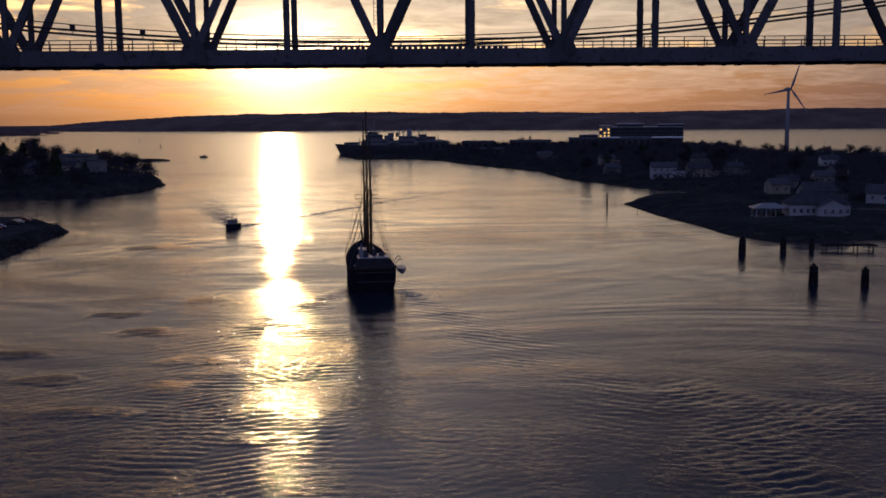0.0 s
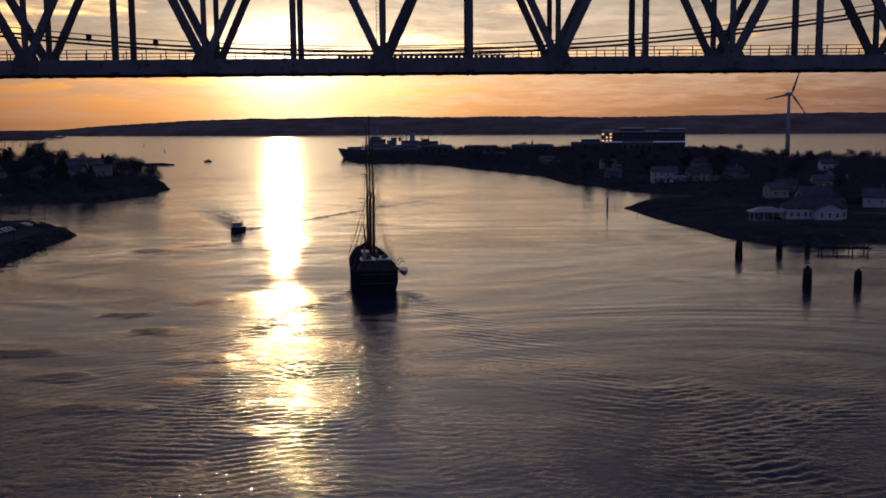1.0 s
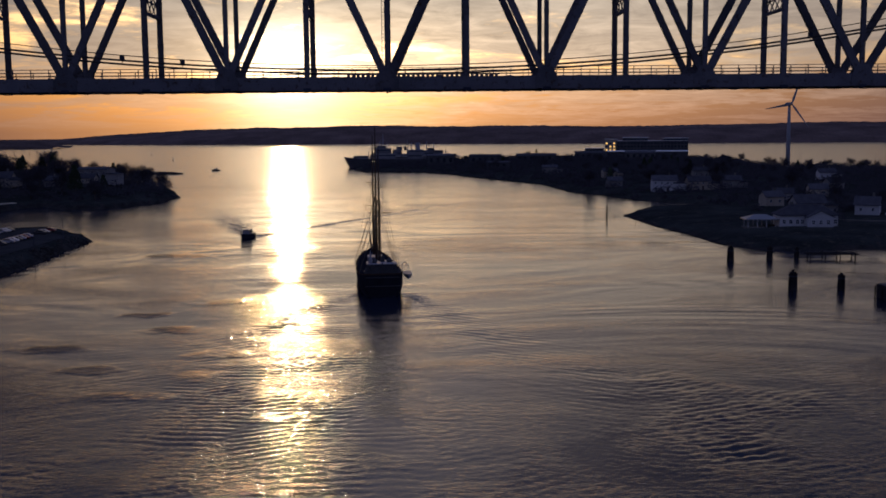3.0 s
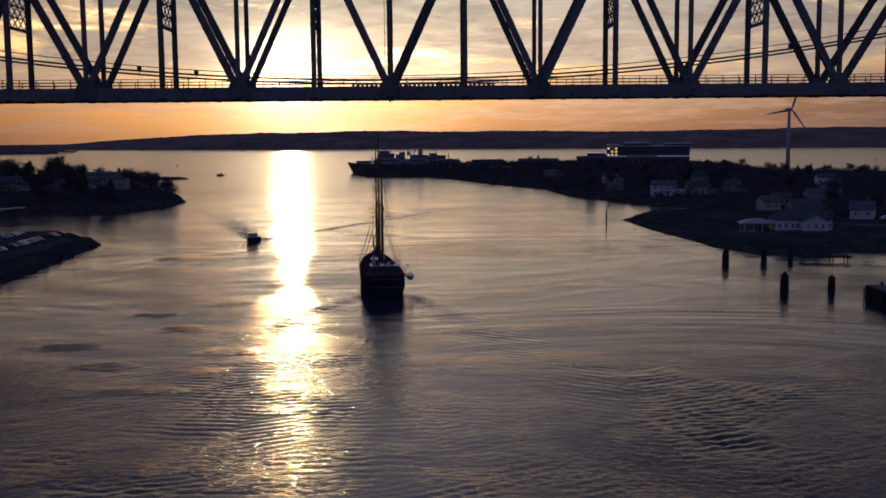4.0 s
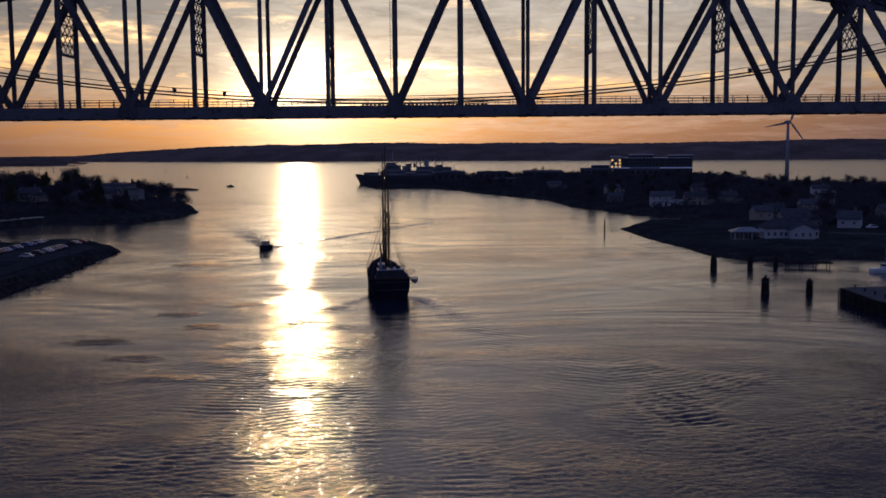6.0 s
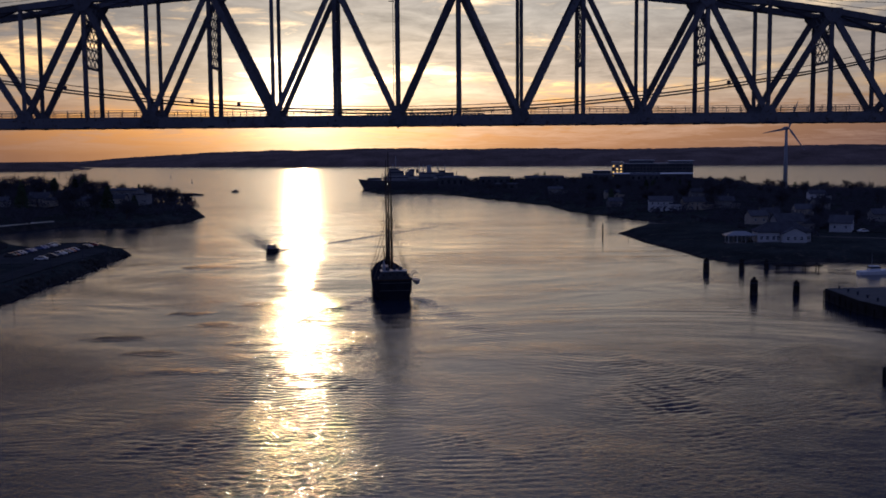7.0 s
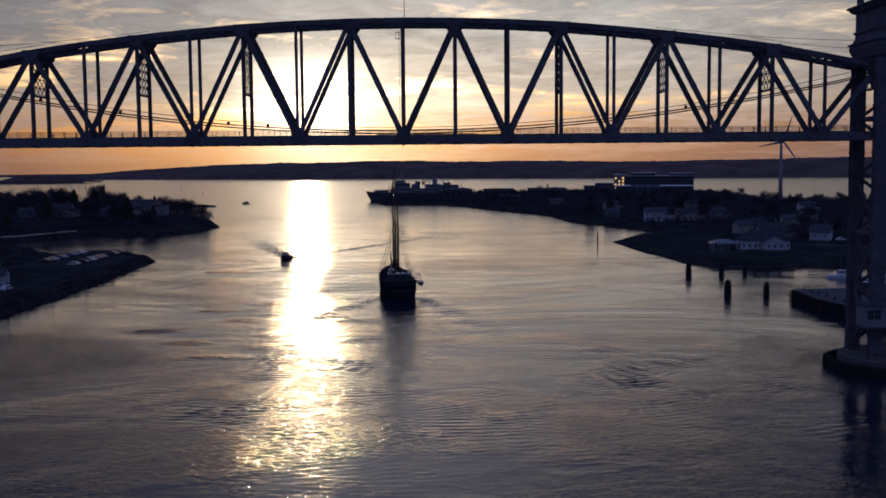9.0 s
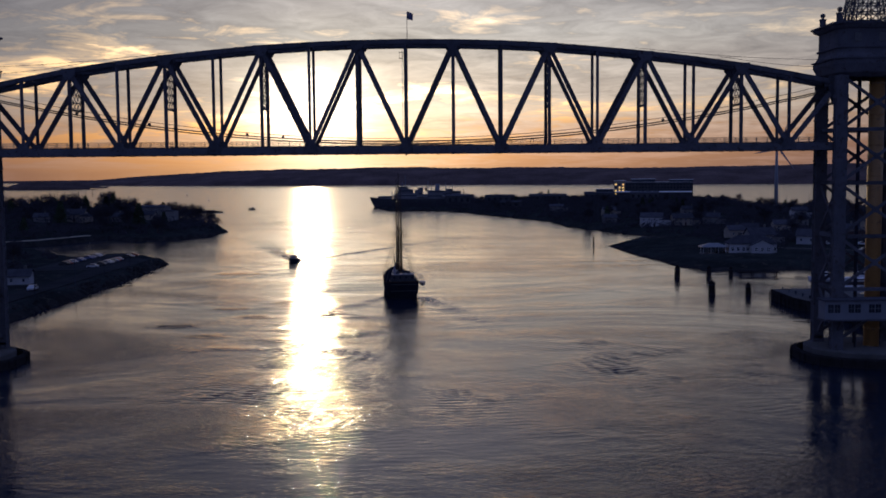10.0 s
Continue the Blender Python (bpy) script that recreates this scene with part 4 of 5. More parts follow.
    part("furled_awning", bm, SHIPGREY, ship)
    # masts with furled sails, tops and yards
    masts = ((9.5, 31.0, 0.30), (20.5, 35.5, 0.33), (31.5, 33.5, 0.32))
    for k, (y, top, r) in enumerate(masts):
        bm = bmesh.new()
        tube(bm, [(0, y, 3), (0, y, 16), (0, y, 16.1), (0, y, top)], [r, r * 0.9, r * 0.75, r * 0.35], 10)
        mast = part("mast", bm, SPAR, ship, smooth=True)
        bm = bmesh.new()
        tube(bm, [(0, y + 0.35, 5.5), (0, y + 0.4, 14.5)], [0.34, 0.16], 8)
        part("furled_sail", bm, SHIPGREY, mast)
        bm = bmesh.new()
        tube(bm, [(0, y - 0.3, 6.4), (0.1, y - 7.5 + k, 7.2)], [0.2, 0.14], 8)
        part("boom", bm, SPAR, mast)
        bm = bmesh.new()
        tube(bm, [(-0.2, y - 0.2, 14.8), (0.1, y - 4.5, 19.5)], [0.15, 0.1], 8)
        part("gaff", bm, SPAR, mast)
        for z, w in ((17.2, 2.3), (22.6, 1.6)):
            bm = bmesh.new()
            tube(bm, [(-w, y, z), (w, y, z)], [0.07, 0.07], 6)
            for sgn in (-1, 1):
                beam(bm, (sgn * w, y, z), (sgn * w, y, z + 1.0), 0.06, 0.06)
                beam(bm, (sgn * w * 0.55, y, z), (sgn * w * 0.55, y, z + 0.5), 0.05, 0.05)
            part("crosstree", bm, SPAR, mast)
        for sgn in (-1, 1):
            for j, (dy, zt) in enumerate(((-1.6, 16.8), (-0.5, 16.9), (0.7, 17.0), (-1.0, 24.5))):
                bm = bmesh.new()
                tube(bm, [(sgn * 4.55, y + dy, 4.2), (sgn * 0.25, y, zt)], 0.03, 4)
                part("shroud", bm, ROPE, mast)
            bm = bmesh.new()
            for q in range(1, 9):
                f = q / 12
                beam(bm, (sgn * (4.55 - 4.3 * f), y - 1.6 * (1 - f), 4.2 + 12.6 * f), (sgn * (4.55 - 4.3 * f), y + 0.7 * (1 - f), 4.2 + 12.6 * f), 0.03, 0.03, (0, 0, 1))
            part("ratlines", bm, ROPE, mast)
    for a, b in (((0, 9.5, 30.5), (0, 20.5, 24)), ((0, 20.5, 35), (0, 31.5, 24)), ((0, 31.5, 33), (0, 51, 8.6)), ((0, 9.5, 30), (0, 0.4, 5.4))):
        bm = bmesh.new()
        tube(bm, [a, b], 0.04, 4)
        part("stay", bm, ROPE, ship)
    bm = bmesh.new()
    tube(bm, [(0, 40, 5.6), (0, 52, 9.0)], [0.3, 0.14], 8)
    part("bowsprit", bm, SPAR, ship)
    # boat hung outboard on davits
    dinghy = bmesh.new()
    loft(dinghy, [[(5.6 + w * math.sin(t), y, 4.0 + 0.95 * (1 - math.cos(t)) - 0.3) for t in np.linspace(-1.7, 1.7, 9)] for y, w in ((2.6, 0.15), (3.4, 0.75), (5.0, 0.95), (7.0, 0.85), (8.2, 0.15))], close=True)
    part("ship_boat", dinghy, SHIPGREY, ship, "grey boat slung outboard on davits")
    for y in (3.2, 7.4):
        bm = bmesh.new()
        tube(bm, [(4.3, y, 4.2), (4.5, y, 6.0), (5.0, y, 6.7), (5.7, y, 6.6)], 0.1, 6)
        tube(bm, [(5.6, y, 6.6), (5.6, y, 5.4)], 0.04, 4)
        part("davit", bm, SHIPGREY, ship)
    return ship


build_tall_ship(pose(-4.9, 103, -0.6, 0, 0, 5.8) @ Matrix.Scale(1.07, 4))


# ---- small craft ----
def build_motorboat(m, scale=1.0):
    boat = thing("motorboat", "dark cabin motorboat under way, throwing a wake", "boat", m)
    boat.scale = (scale, scale, scale)
    bm = bmesh.new()
    loft(bm, [[(-w, y, z1), (-w * 0.8, y, z0), (w * 0.8, y, z0), (w, y, z1)] for y, w, z0, z1 in ((-6, 1.9, -0.4, 1.4), (0, 2.1, -0.5, 1.5), (4, 1.5, -0.4, 1.9), (7, 0.1, 0.4, 2.3))])
    part("hull", bm, HULL, boat)
    bm = bmesh.new()
    box(bm, (0, -0.5, 2.3), (2.9, 4.6, 1.9), 0, 0.85)
    cabin = part("cabin", bm, SHIPGREY, boat)
    bm = bmesh.new()
    box(bm, (0, -0.5, 3.35), (3.1, 5.2, 0.2))
    part("cabin_roof", bm, SHIPGREY, cabin)
    for sx in (-1, 1):
        bm = bmesh.new()
        box(bm, (sx * 1.42, -0.5, 2.5), (0.1, 3.4, 0.7))
        part("window", bm, GLASS, cabin)
    bm = bmesh.new()
    for x in (-0.9, 0.9):
        beam(bm, (x, -2.6, 3.4), (x, -2.6, 5.2), 0.1, 0.1)
    beam(bm, (-1.1, -2.6, 5.2), (1.1, -2.6, 5.2), 0.12, 0.12)
    tube(bm, [(0, -1, 3.4), (0, -1, 6.0)], 0.06, 6)
    part("radar_arch", bm, SHIPGREY, boat)
    return boat


build_motorboat(pose(-56.5, 232, 0, 0, 0, 172), 0.85)
build_motorboat(pose(-188, 840, 0, 0, 0, 140), 0.65)


def build_buoy(m):
    buoy = thing("channel_buoy", "dark channel buoy floating on the water", "buoy", m, group="channel buoys")
    bm = bmesh.new()
    tube(bm, [(0, 0, -0.6), (0, 0, 0.7)], 1.2, 12)
    part("float", bm, SHIPGREY, buoy)
    bm = bmesh.new()
    for k in range(4):
        a = k * math.pi / 2
        beam(bm, (0.9 * math.cos(a), 0.9 * math.sin(a), 0.6), (0.25 * math.cos(a), 0.25 * math.sin(a), 4.2), 0.12, 0.12, (0.3, 0.2, 1))
    box(bm, (0, 0, 4.4), (0.7, 0.7, 0.7))
    part("cage", bm, SHIPGREY, buoy)
    return buoy


first_buoy = build_buoy(pose(-310, 1180, 0))
for x, y in ((-190, 1330), (-420, 1500)):
    copy_thing(first_buoy, pose(x, y, 0))


def build_stake(m):
    bm = bmesh.new()
    tube(bm, [(0, 0, -2), (0.1, 0, 6.2)], [0.5, 0.4], 8)
    box(bm, (0.1, 0, 6.3), (1.1, 1.1, 0.3))
    return solid("harbour_stake", bm, FENDER, "lone dark timber stake standing in the bay", "stake", m, group="harbour stakes")


stake = build_stake(pose(-668, 1585, 0))
for k, h in enumerate((1.0, 0.8, 1.1, 0.9, 1.0)):
    copy_thing(stake, pose(-655 + k * 11, 1585 + k * 3, 0) @ Matrix.Scale(h, 4))


def build_training_ship(m):
    ship = thing("moored_ship", "large dark grey-and-white ship moored at the peninsula's end", "ship", m)
    bm = bmesh.new()
    loft(bm, [[(x, -w, z1), (x + rake, -w * 0.85, -1), (x + rake, w * 0.85, -1), (x, w, z1)] for x, w, z1, rake in ((-58, 0.3, 10.8, 5.5), (-50, 4, 9.8, 3), (-40, 7.5, 9.0, 0), (0, 8.5, 8.2, 0), (40, 8.2, 8.6, 0), (54, 6.5, 9.0, -1.5))])
    part("hull", bm, DARKWALL, ship)
    for x, y, l, w, z0, h in ((-18, 0, 22, 13, 8.2, 6), (-20, 0, 15, 12, 14.2, 4.5), (-22, 0, 9, 11, 18.7, 2.6), (8, 0, 26, 12, 8.2, 5), (12, 0, 16, 11, 13.2, 4), (36, 0, 22, 12, 8.4, 4.5), (-42, 0, 14, 8, 8.9, 3.0), (-30, 1, 5, 9, 8.6, 4.2), (-6, 0, 8, 11, 8.2, 9.5), (-4, 1, 5, 9, 17.7, 2.4), (24, 0, 10, 11, 8.4, 8), (27, 1, 6, 9, 16.4, 2.2), (34, 0, 9, 11, 12.9, 3.6), (46, 0, 8, 10, 8.8, 3)):
        bm = bmesh.new()
        box(bm, (x, y, z0 + h / 2), (l, w, h))
        block = part("deck_house", bm, SUPER, ship)
        bm = bmesh.new()
        box(bm, (x, -w / 2 - 0.06, z0 + h * 0.62), (l * 0.86, 0.14, 0.8))
        part("window_strip", bm, GLASS, block)
    bm = bmesh.new()
    loft(bm, [[(14 + 2.6 * f * math.cos(t), 2.0 * f * math.sin(t), z) for t in np.linspace(0, 6.283, 14, endpoint=False)] for f, z in ((1, 17), (0.92, 24))])
    part("funnel", bm, SHIPGREY, ship)
    for x, z0, z1 in ((-20, 21, 33), (-23, 21, 26), (4, 13, 27), (8, 17, 25), (23, 16, 25), (30, 15, 24), (-31, 12, 19), (42, 12, 19), (-16, 18, 24)):
        bm = bmesh.new()
        tube(bm, [(x, 0, z0), (x, 0, z1)], [0.5, 0.18], 8)
        for f in (0.5, 0.75):
            beam(bm, (x - 2.4 * (1.2 - f), 0, z0 + (z1 - z0) * f), (x + 2.4 * (1.2 - f), 0, z0 + (z1 - z0) * f), 0.25, 0.25)
        part("mast", bm, SHIPGREY, ship)
    for x in (-34, 24):
        bm = bmesh.new()
        tube(bm, [(x, 0, 9), (x, 0, 16)], 0.5, 8)
        tube(bm, [(x, 0, 11), (x + 10, -1, 17)], [0.3, 0.15], 6)
        part("derrick", bm, SHIPGREY, ship)
    for x in (-6, 0, 20):
        bm = bmesh.new()
        loft(bm, [[(x + dx, -7.3 + w * math.sin(t), 11.4 - w * 0.8 * math.cos(t)) for t in np.linspace(-1.6, 1.6, 7)] for dx, w in ((-3, 0.2), (-2, 1.1), (2, 1.1), (3, 0.2))])
        part("lifeboat", bm, SHIPWHITE, ship)
    for x, z, r in ((-27, 16, 1.4), (-9, 14, 1.1), (2, 19, 1.2), (26, 13.5, 1.5), (44, 12, 1.3)):
        bm = bmesh.new()
        loft(bm, [[(x + r * f * math.cos(t), 1 + r * f * math.sin(t), z + h) for t in np.linspace(0, 6.283, 10, endpoint=False)] for f, h in ((1, -2.5), (1, 0.5), (0.7, 1.4), (0.2, 1.8))])
        part("vent_cowl", bm, DARKWALL, ship)
    for x in (-48, -36, 50):
        bm = bmesh.new()
        for k in range(5):
            beam(bm, (x + k * 1.6, -4, 9.0), (x + k * 1.6, -4, 11.0), 0.15, 0.15)
        beam(bm, (x, -4, 11.0), (x + 6.4, -4, 11.0), 0.15, 0.15, (0, 0, 1))
        part("deck_rail", bm, SHIPGREY, ship)
    bm = bmesh.new()
    box(bm, (-30, -8.4, 6.0), (0.5, 0.5, 0.5))
    part("deck_lamp", bm, LAMPGLOW, ship, "small bright deck lamp")


build_training_ship(pose(-13, 880, 0, 0, 0, 8))


# ---- trees ----
def leaf_cloud(bm, centre, radius, count, size, rng, flat=0.75):
    for _ in range(count):
        v = Vector((rng.gauss(0, 1), rng.gauss(0, 1), rng.gauss(0, 1) * flat))
        v = v.normalized() * radius * (rng.random() ** 0.45)
        c = Vector(centre) + v
        a = Vector((rng.gauss(0, 1), rng.gauss(0, 1), rng.gauss(0, 1))).normalized()
        b = a.orthogonal().normalized()
        s = size * rng.uniform(0.6, 1.4)
        bm.faces.new([bm.verts.new(c + a * s), bm.verts.new(c + b * s * 0.45), bm.verts.new(c - a * s * 0.8), bm.verts.new(c - b * s * 0.5)])


def build_tree(seed, m, tall=11.0, pine=False):
    rng = random.Random(seed)
    tree = thing("tree", "dark pine standing among houses" if pine else "bare-twigged spring tree in silhouette", "tree", m, group="shore trees")
    trunk, crown = bmesh.new(), bmesh.new()
    lean = rng.uniform(-0.4, 0.4)
    tube(trunk, [(0, 0, -0.6), (lean * 0.4, 0, tall * 0.35), (lean, 0.2, tall * (0.95 if pine else 0.7))], [0.28, 0.2, 0.06], 7)
    if pine:
        for k in range(11):
            z = tall * (0.22 + 0.07 * k)
            r = (tall - z) * 0.30 + 0.5
            for j in range(6):
                a = j * 1.047 + k * 0.5 + rng.uniform(-0.3, 0.3)
                tip = (lean + r * math.cos(a), r * math.sin(a), z - 0.35)
                tube(trunk, [(lean * z / tall, 0, z), tip], [0.07, 0.02], 4, False)
                leaf_cloud(crown, tuple(0.65 * t + 0.35 * c for t, c in zip(tip, (lean, 0, z))), r * 0.42, 12, 0.5, rng, 0.4)
    else:
        for k in range(9):
            z = tall * rng.uniform(0.28, 0.66)
            a = k * 0.73 + rng.uniform(-0.3, 0.3)
            r = tall * rng.uniform(0.20, 0.36)
            mid = (lean * 0.6 + r * 0.5 * math.cos(a), r * 0.5 * math.sin(a), z + r * 0.5)
            tip = (lean * 0.6 + r * math.cos(a), r * math.sin(a), z + r * rng.uniform(0.8, 1.15))
            tube(trunk, [(lean * 0.6, 0, z), mid, tip], [0.13, 0.08, 0.02], 5, False)
            leaf_cloud(crown, tip, tall * rng.uniform(0.16, 0.23), 110, 0.30, rng)
            leaf_cloud(crown, mid, tall * 0.19, 70, 0.32, rng)
        leaf_cloud(crown, (lean, 0.2, tall * 0.82), tall * 0.22, 150, 0.30, rng)
    part("trunk", trunk, BARK, tree)
    part("crown", crown, NEEDLES if pine else TWIGS, tree)
    return tree


def build_trees():
    rng = random.Random(11)
    kinds = []
    first = [(-205, 425, 0), (-222, 440, 0), (-240, 420, 0), (-252, 445, 1), (-268, 450, 1)]
    for k, (x, y, p) in enumerate(first):
        kinds.append(build_tree(40 + k, pose(x, y, at(left_height, x, y)), 12.5 if p else 10.5, bool(p)))
    spots = []
    # headland
    for _ in range(900):
        x, y = rng.uniform(-420, -135), rng.uniform(345, 640)
        d = inside_by(LEFT, x, y)
        if d > 7 and all(abs(x - a) + abs(y - b) > 9 for a, b, _, _ in spots) and not any(abs(x - hx) < 8 and -10 < y - hy < 8 for hx, hy in HOUSE_SPOTS):
            spots.append((x, y, left_height, 1.3))
        if len(spots) > 135:
            break
    # behind and beside the quay
    for _ in range(300):
        x, y = rng.uniform(-300, -150), rng.uniform(20, 235)
        d = inside_by(LEFT, x, y)
        if d > 8 and (x < -165 or y > 205) and all(abs(x - a) + abs(y - b) > 10 for a, b, _, _ in spots):
            spots.append((x, y, left_height, 0.75))
        if len(spots) > 180:
            break
    # peninsula
    for _ in range(4000):
        x, y = rng.uniform(20, 420), rng.uniform(215, 1000)
        d = inside_by(RIGHT, x, y)
        if d > 9 and not (x < 135 and y < 345) and x < 105 + (y + 150) * 0.33 and all(abs(x - a) + abs(y - b) > 12 for a, b, _, _ in spots) and not any(abs(x - hx) < 8 and -9 < y - hy < 8 for hx, hy in HOUSE_SPOTS) and not (x > 150 and y < 235):
            spots.append((x, y, right_height, 0.75 if y > 520 else 1.0 if y > 320 else 0.7))
        if len(spots) > 285:
            break
    for x, y, height, f in spots:
        s = f * rng.uniform(0.65, 1.15)
        copy_thing(kinds[rng.choice((0, 1, 2, 0, 1, 2, 0, 1, 2, 3, 4) if x < 0 else (0, 1, 2, 0, 1, 2, 0, 1, 2, 0, 1, 3))], pose(x, y, at(height, x, y) - 0.1, 0, 0, rng.uniform(0, 360)) @ Matrix.Scale(s, 4))


HOUSE_SPOTS = []


def scrub(name, area, height, poly, count, label, seed, size=(1.2, 3.0)):
    """Undergrowth and thickets, one object."""
    rng = random.Random(seed)
    bm_verts, faces = [], []
    made = 0
    while made < count:
        x, y = rng.uniform(*area[0]), rng.uniform(*area[1])
        d = inside_by(poly, x, y)
        if d < 4 or (poly is RIGHT and x < 135 and 225 < y < 345) or (poly is RIGHT and x > 120 + (y + 150) * 0.36) or (x > 150 and y < 240 and poly is RIGHT) or any(abs(x - hx) < 7 and -10 < y - hy < 7 for hx, hy in HOUSE_SPOTS):
            continue
        made += 1
        r = rng.uniform(*size)
        z = at(height, x, y) + max(0, r - 2.5) * 1.1
        for _ in range(int(26 + r * 12)):
            v = Vector((rng.gauss(0, 1), rng.gauss(0, 1), abs(rng.gauss(0, 0.9)))).normalized() * r * rng.random() ** 0.4
            c = Vector((x, y, z)) + v
            a = Vector((rng.gauss(0, 1), rng.gauss(0, 1), rng.gauss(0, 1))).normalized()
            b = a.orthogonal().normalized()
            s = rng.uniform(0.3, 0.65)
            k = len(bm_verts)
            bm_verts += [tuple(c + a * s), tuple(c + b * s * 0.5), tuple(c - a * s), tuple(c - b * s * 0.5)]
            faces.append((k, k + 1, k + 2, k + 3))
    me = bpy.data.meshes.new(name)
    me.from_pydata(bm_verts, [], faces)
    me.materials.append(TWIGS)
    return tagged(new(name, me), label, "bushes", kind="stuff")


# ---- houses ----
def build_house(m, w, d, h, rise, wall, label, wing=False):
    """A gabled house, its ridge along x, its front towards -y."""
    house = thing("house", label, "house", m, group="shore houses")
    bm = bmesh.new()
    box(bm, (0, 0, h / 2 - 0.5), (w, d, h + 1))
    for s in (-1, 1):
        x = s * (w / 2 - 0.06)
        loft(bm, [[(x - 0.05, -d / 2, h), (x - 0.05, d / 2, h), (x - 0.05, 0, h + rise)], [(x + 0.05, -d / 2, h), (x + 0.05, d / 2, h), (x + 0.05, 0, h + rise)]])
    part("wall", bm, wall, house)
    bm = bmesh.new()
    e = 0.5
    for s in (-1, 1):
        loft(bm, [[(x, s * (d / 2 + e), h - rise * e / (d / 2)), (x, s * (d / 2 + e), h - rise * e / (d / 2) + 0.22), (x, 0, h + rise + 0.22), (x, 0, h + rise)] for x in (-w / 2 - e, w / 2 + e)])
    part("roof", bm, ROOF, house)
    if wing:
        bm = bmesh.new()
        box(bm, (w * 0.62, -d * 0.2, h * 0.36), (w * 0.5, d * 0.7, h * 0.72))
        part("wing", bm, wall, house)
        bm = bmesh.new()
        loft(bm, [[(w * 0.62 - w * 0.29, y, h * 0.7), (w * 0.62 + w * 0.29, y, h * 0.7), (w * 0.62, y, h * 0.7 + rise * 0.6)] for y in (-d * 0.6, d * 0.2)])
        part("wing_roof", bm, ROOF, house)
    bm = bmesh.new()
    box(bm, (w * 0.22, d * 0.1, h + rise * 0.9), (0.8, 0.8, rise * 0.9 + 1.2))
    part("chimney", bm, CONCRETE, house)
    n = max(2, int(w / 3))
    for k in range(n):
        x = -w / 2 + w * (k + 0.5) / n
        for z in ([h * 0.3, h * 0.75] if h > 4.5 else [h * 0.5]):
            if k == n // 2 and z < h * 0.5:
                bm = bmesh.new()
                box(bm, (x, -d / 2 - 0.03, 1.05), (1.0, 0.12, 2.1))
                part("door", bm, SPAR, house)
                continue
            bm = bmesh.new()
            box(bm, (x, -d / 2 - 0.03, z), (0.95, 0.1, 1.2))
            win = part("window", bm, WHITE, house)
            bm = bmesh.new()
            for sx in (-0.2, 0.2):
                for sz in (-0.26, 0.26):
                    box(bm, (x + sx, -d / 2 - 0.09, z + sz), (0.36, 0.04, 0.46))
            part("pane", bm, GLASS, win)
    return house


def houses():
    west = ((-299, 428, 14, 9, 4.5, 3.5, GREYWOOD, 8), (-280, 442, 13, 9, 5.5, 3.2, TAN, -12), (-232, 408, 12, 8, 4.2, 3.0, GREYWOOD, 5), (-217, 424, 17, 10, 6.5, 4.5, TAN, -6),
            (-196, 436, 11, 8, 4.4, 3.0, GREYWOOD, 10), (-181, 452, 12, 9, 5.0, 3.2, TAN, -8), (-165, 420, 10, 8, 4.2, 2.8, GREYWOOD, 14), (-180, 462, 26, 16, 12.5, 1.6, GREYWOOD, -8),
            (-250, 385, 10, 8, 3.6, 2.8, WHITE, 0))
    for x, y, w, d, h, r, mat, a in west:
        HOUSE_SPOTS.append((x, y))
        name = {"white_clapboard": "white", "tan_siding": "tan", "grey_cedar_shingle": "grey-shingled"}[mat.name]
        build_house(pose(x, y, at(left_height, x, y), 0, 0, a), w * 0.68, d * 0.68, h * 0.7, r * 0.68, mat, name + " shore house among bare trees", w > 12)
    HOUSE_SPOTS.extend([(-130, 130), (-178, 456), (-172, 446), (-190, 456), (-176, 438), (-166, 438), (-160, 448), (-186, 442), (-165, 456), (-170, 424), (-184, 428)])
    build_house(pose(-130, 130, at(left_height, -130, 130), 0, 0, 6), 7.5, 5.5, 2.9, 1.8, WHITE, "small white building beside the quay road")
    east = ((150, 262, 17, 11, 5.6, 4.2, GREYWOOD, 6, ""),
            (166, 246, 12, 10, 5.0, 3.8, WHITE, -30, ""), (150, 302, 12, 9, 5.5, 3.0, TAN, 12, ""), (134, 424, 19, 12, 8.0, 3.6, WHITE, -6, ""), (153, 426, 18, 11, 6.5, 3.6, TAN, 4, ""), (172, 430, 15, 11, 6.0, 3.4, GREYWOOD, -10, ""),
            (116, 470, 12, 9, 5.0, 3.0, GREYWOOD, 8, ""), (192, 360, 13, 9, 5.2, 3.2, TAN, 0, ""), (216, 400, 12, 10, 5.6, 3.2, GREYWOOD, 14, ""), (170, 345, 13, 9, 5, 3, GREYWOOD, -12, ""), (230, 330, 16, 10, 6, 3, TAN, 10, ""),
            (205, 300, 13, 9, 5, 3, GREYWOOD, 4, ""), (240, 470, 14, 10, 6, 3, WHITE, -4, ""), (180, 520, 15, 10, 6, 3, GREYWOOD, 0, ""), (130, 560, 14, 10, 6, 2.5, TAN, 6, ""), (100, 640, 16, 10, 6, 2.2, GREYWOOD, -6, ""),
            (262, 380, 16, 10, 6, 3.2, GREYWOOD, 8, ""), (285, 430, 15, 10, 6, 3.2, WHITE, -9, ""))
    for x, y, w, d, h, r, mat, a, lab in east:
        HOUSE_SPOTS.append((x, y))
        name = {"white_clapboard": "white", "tan_siding": "tan", "grey_cedar_shingle": "grey-shingled"}[mat.name]
        build_house(pose(x, y, at(right_height, x, y), 0, 0, a), w * 0.68, d * 0.68, h * 0.72, r * 0.68, mat, lab or name + " house in the peninsula's village", w > 13)


houses()


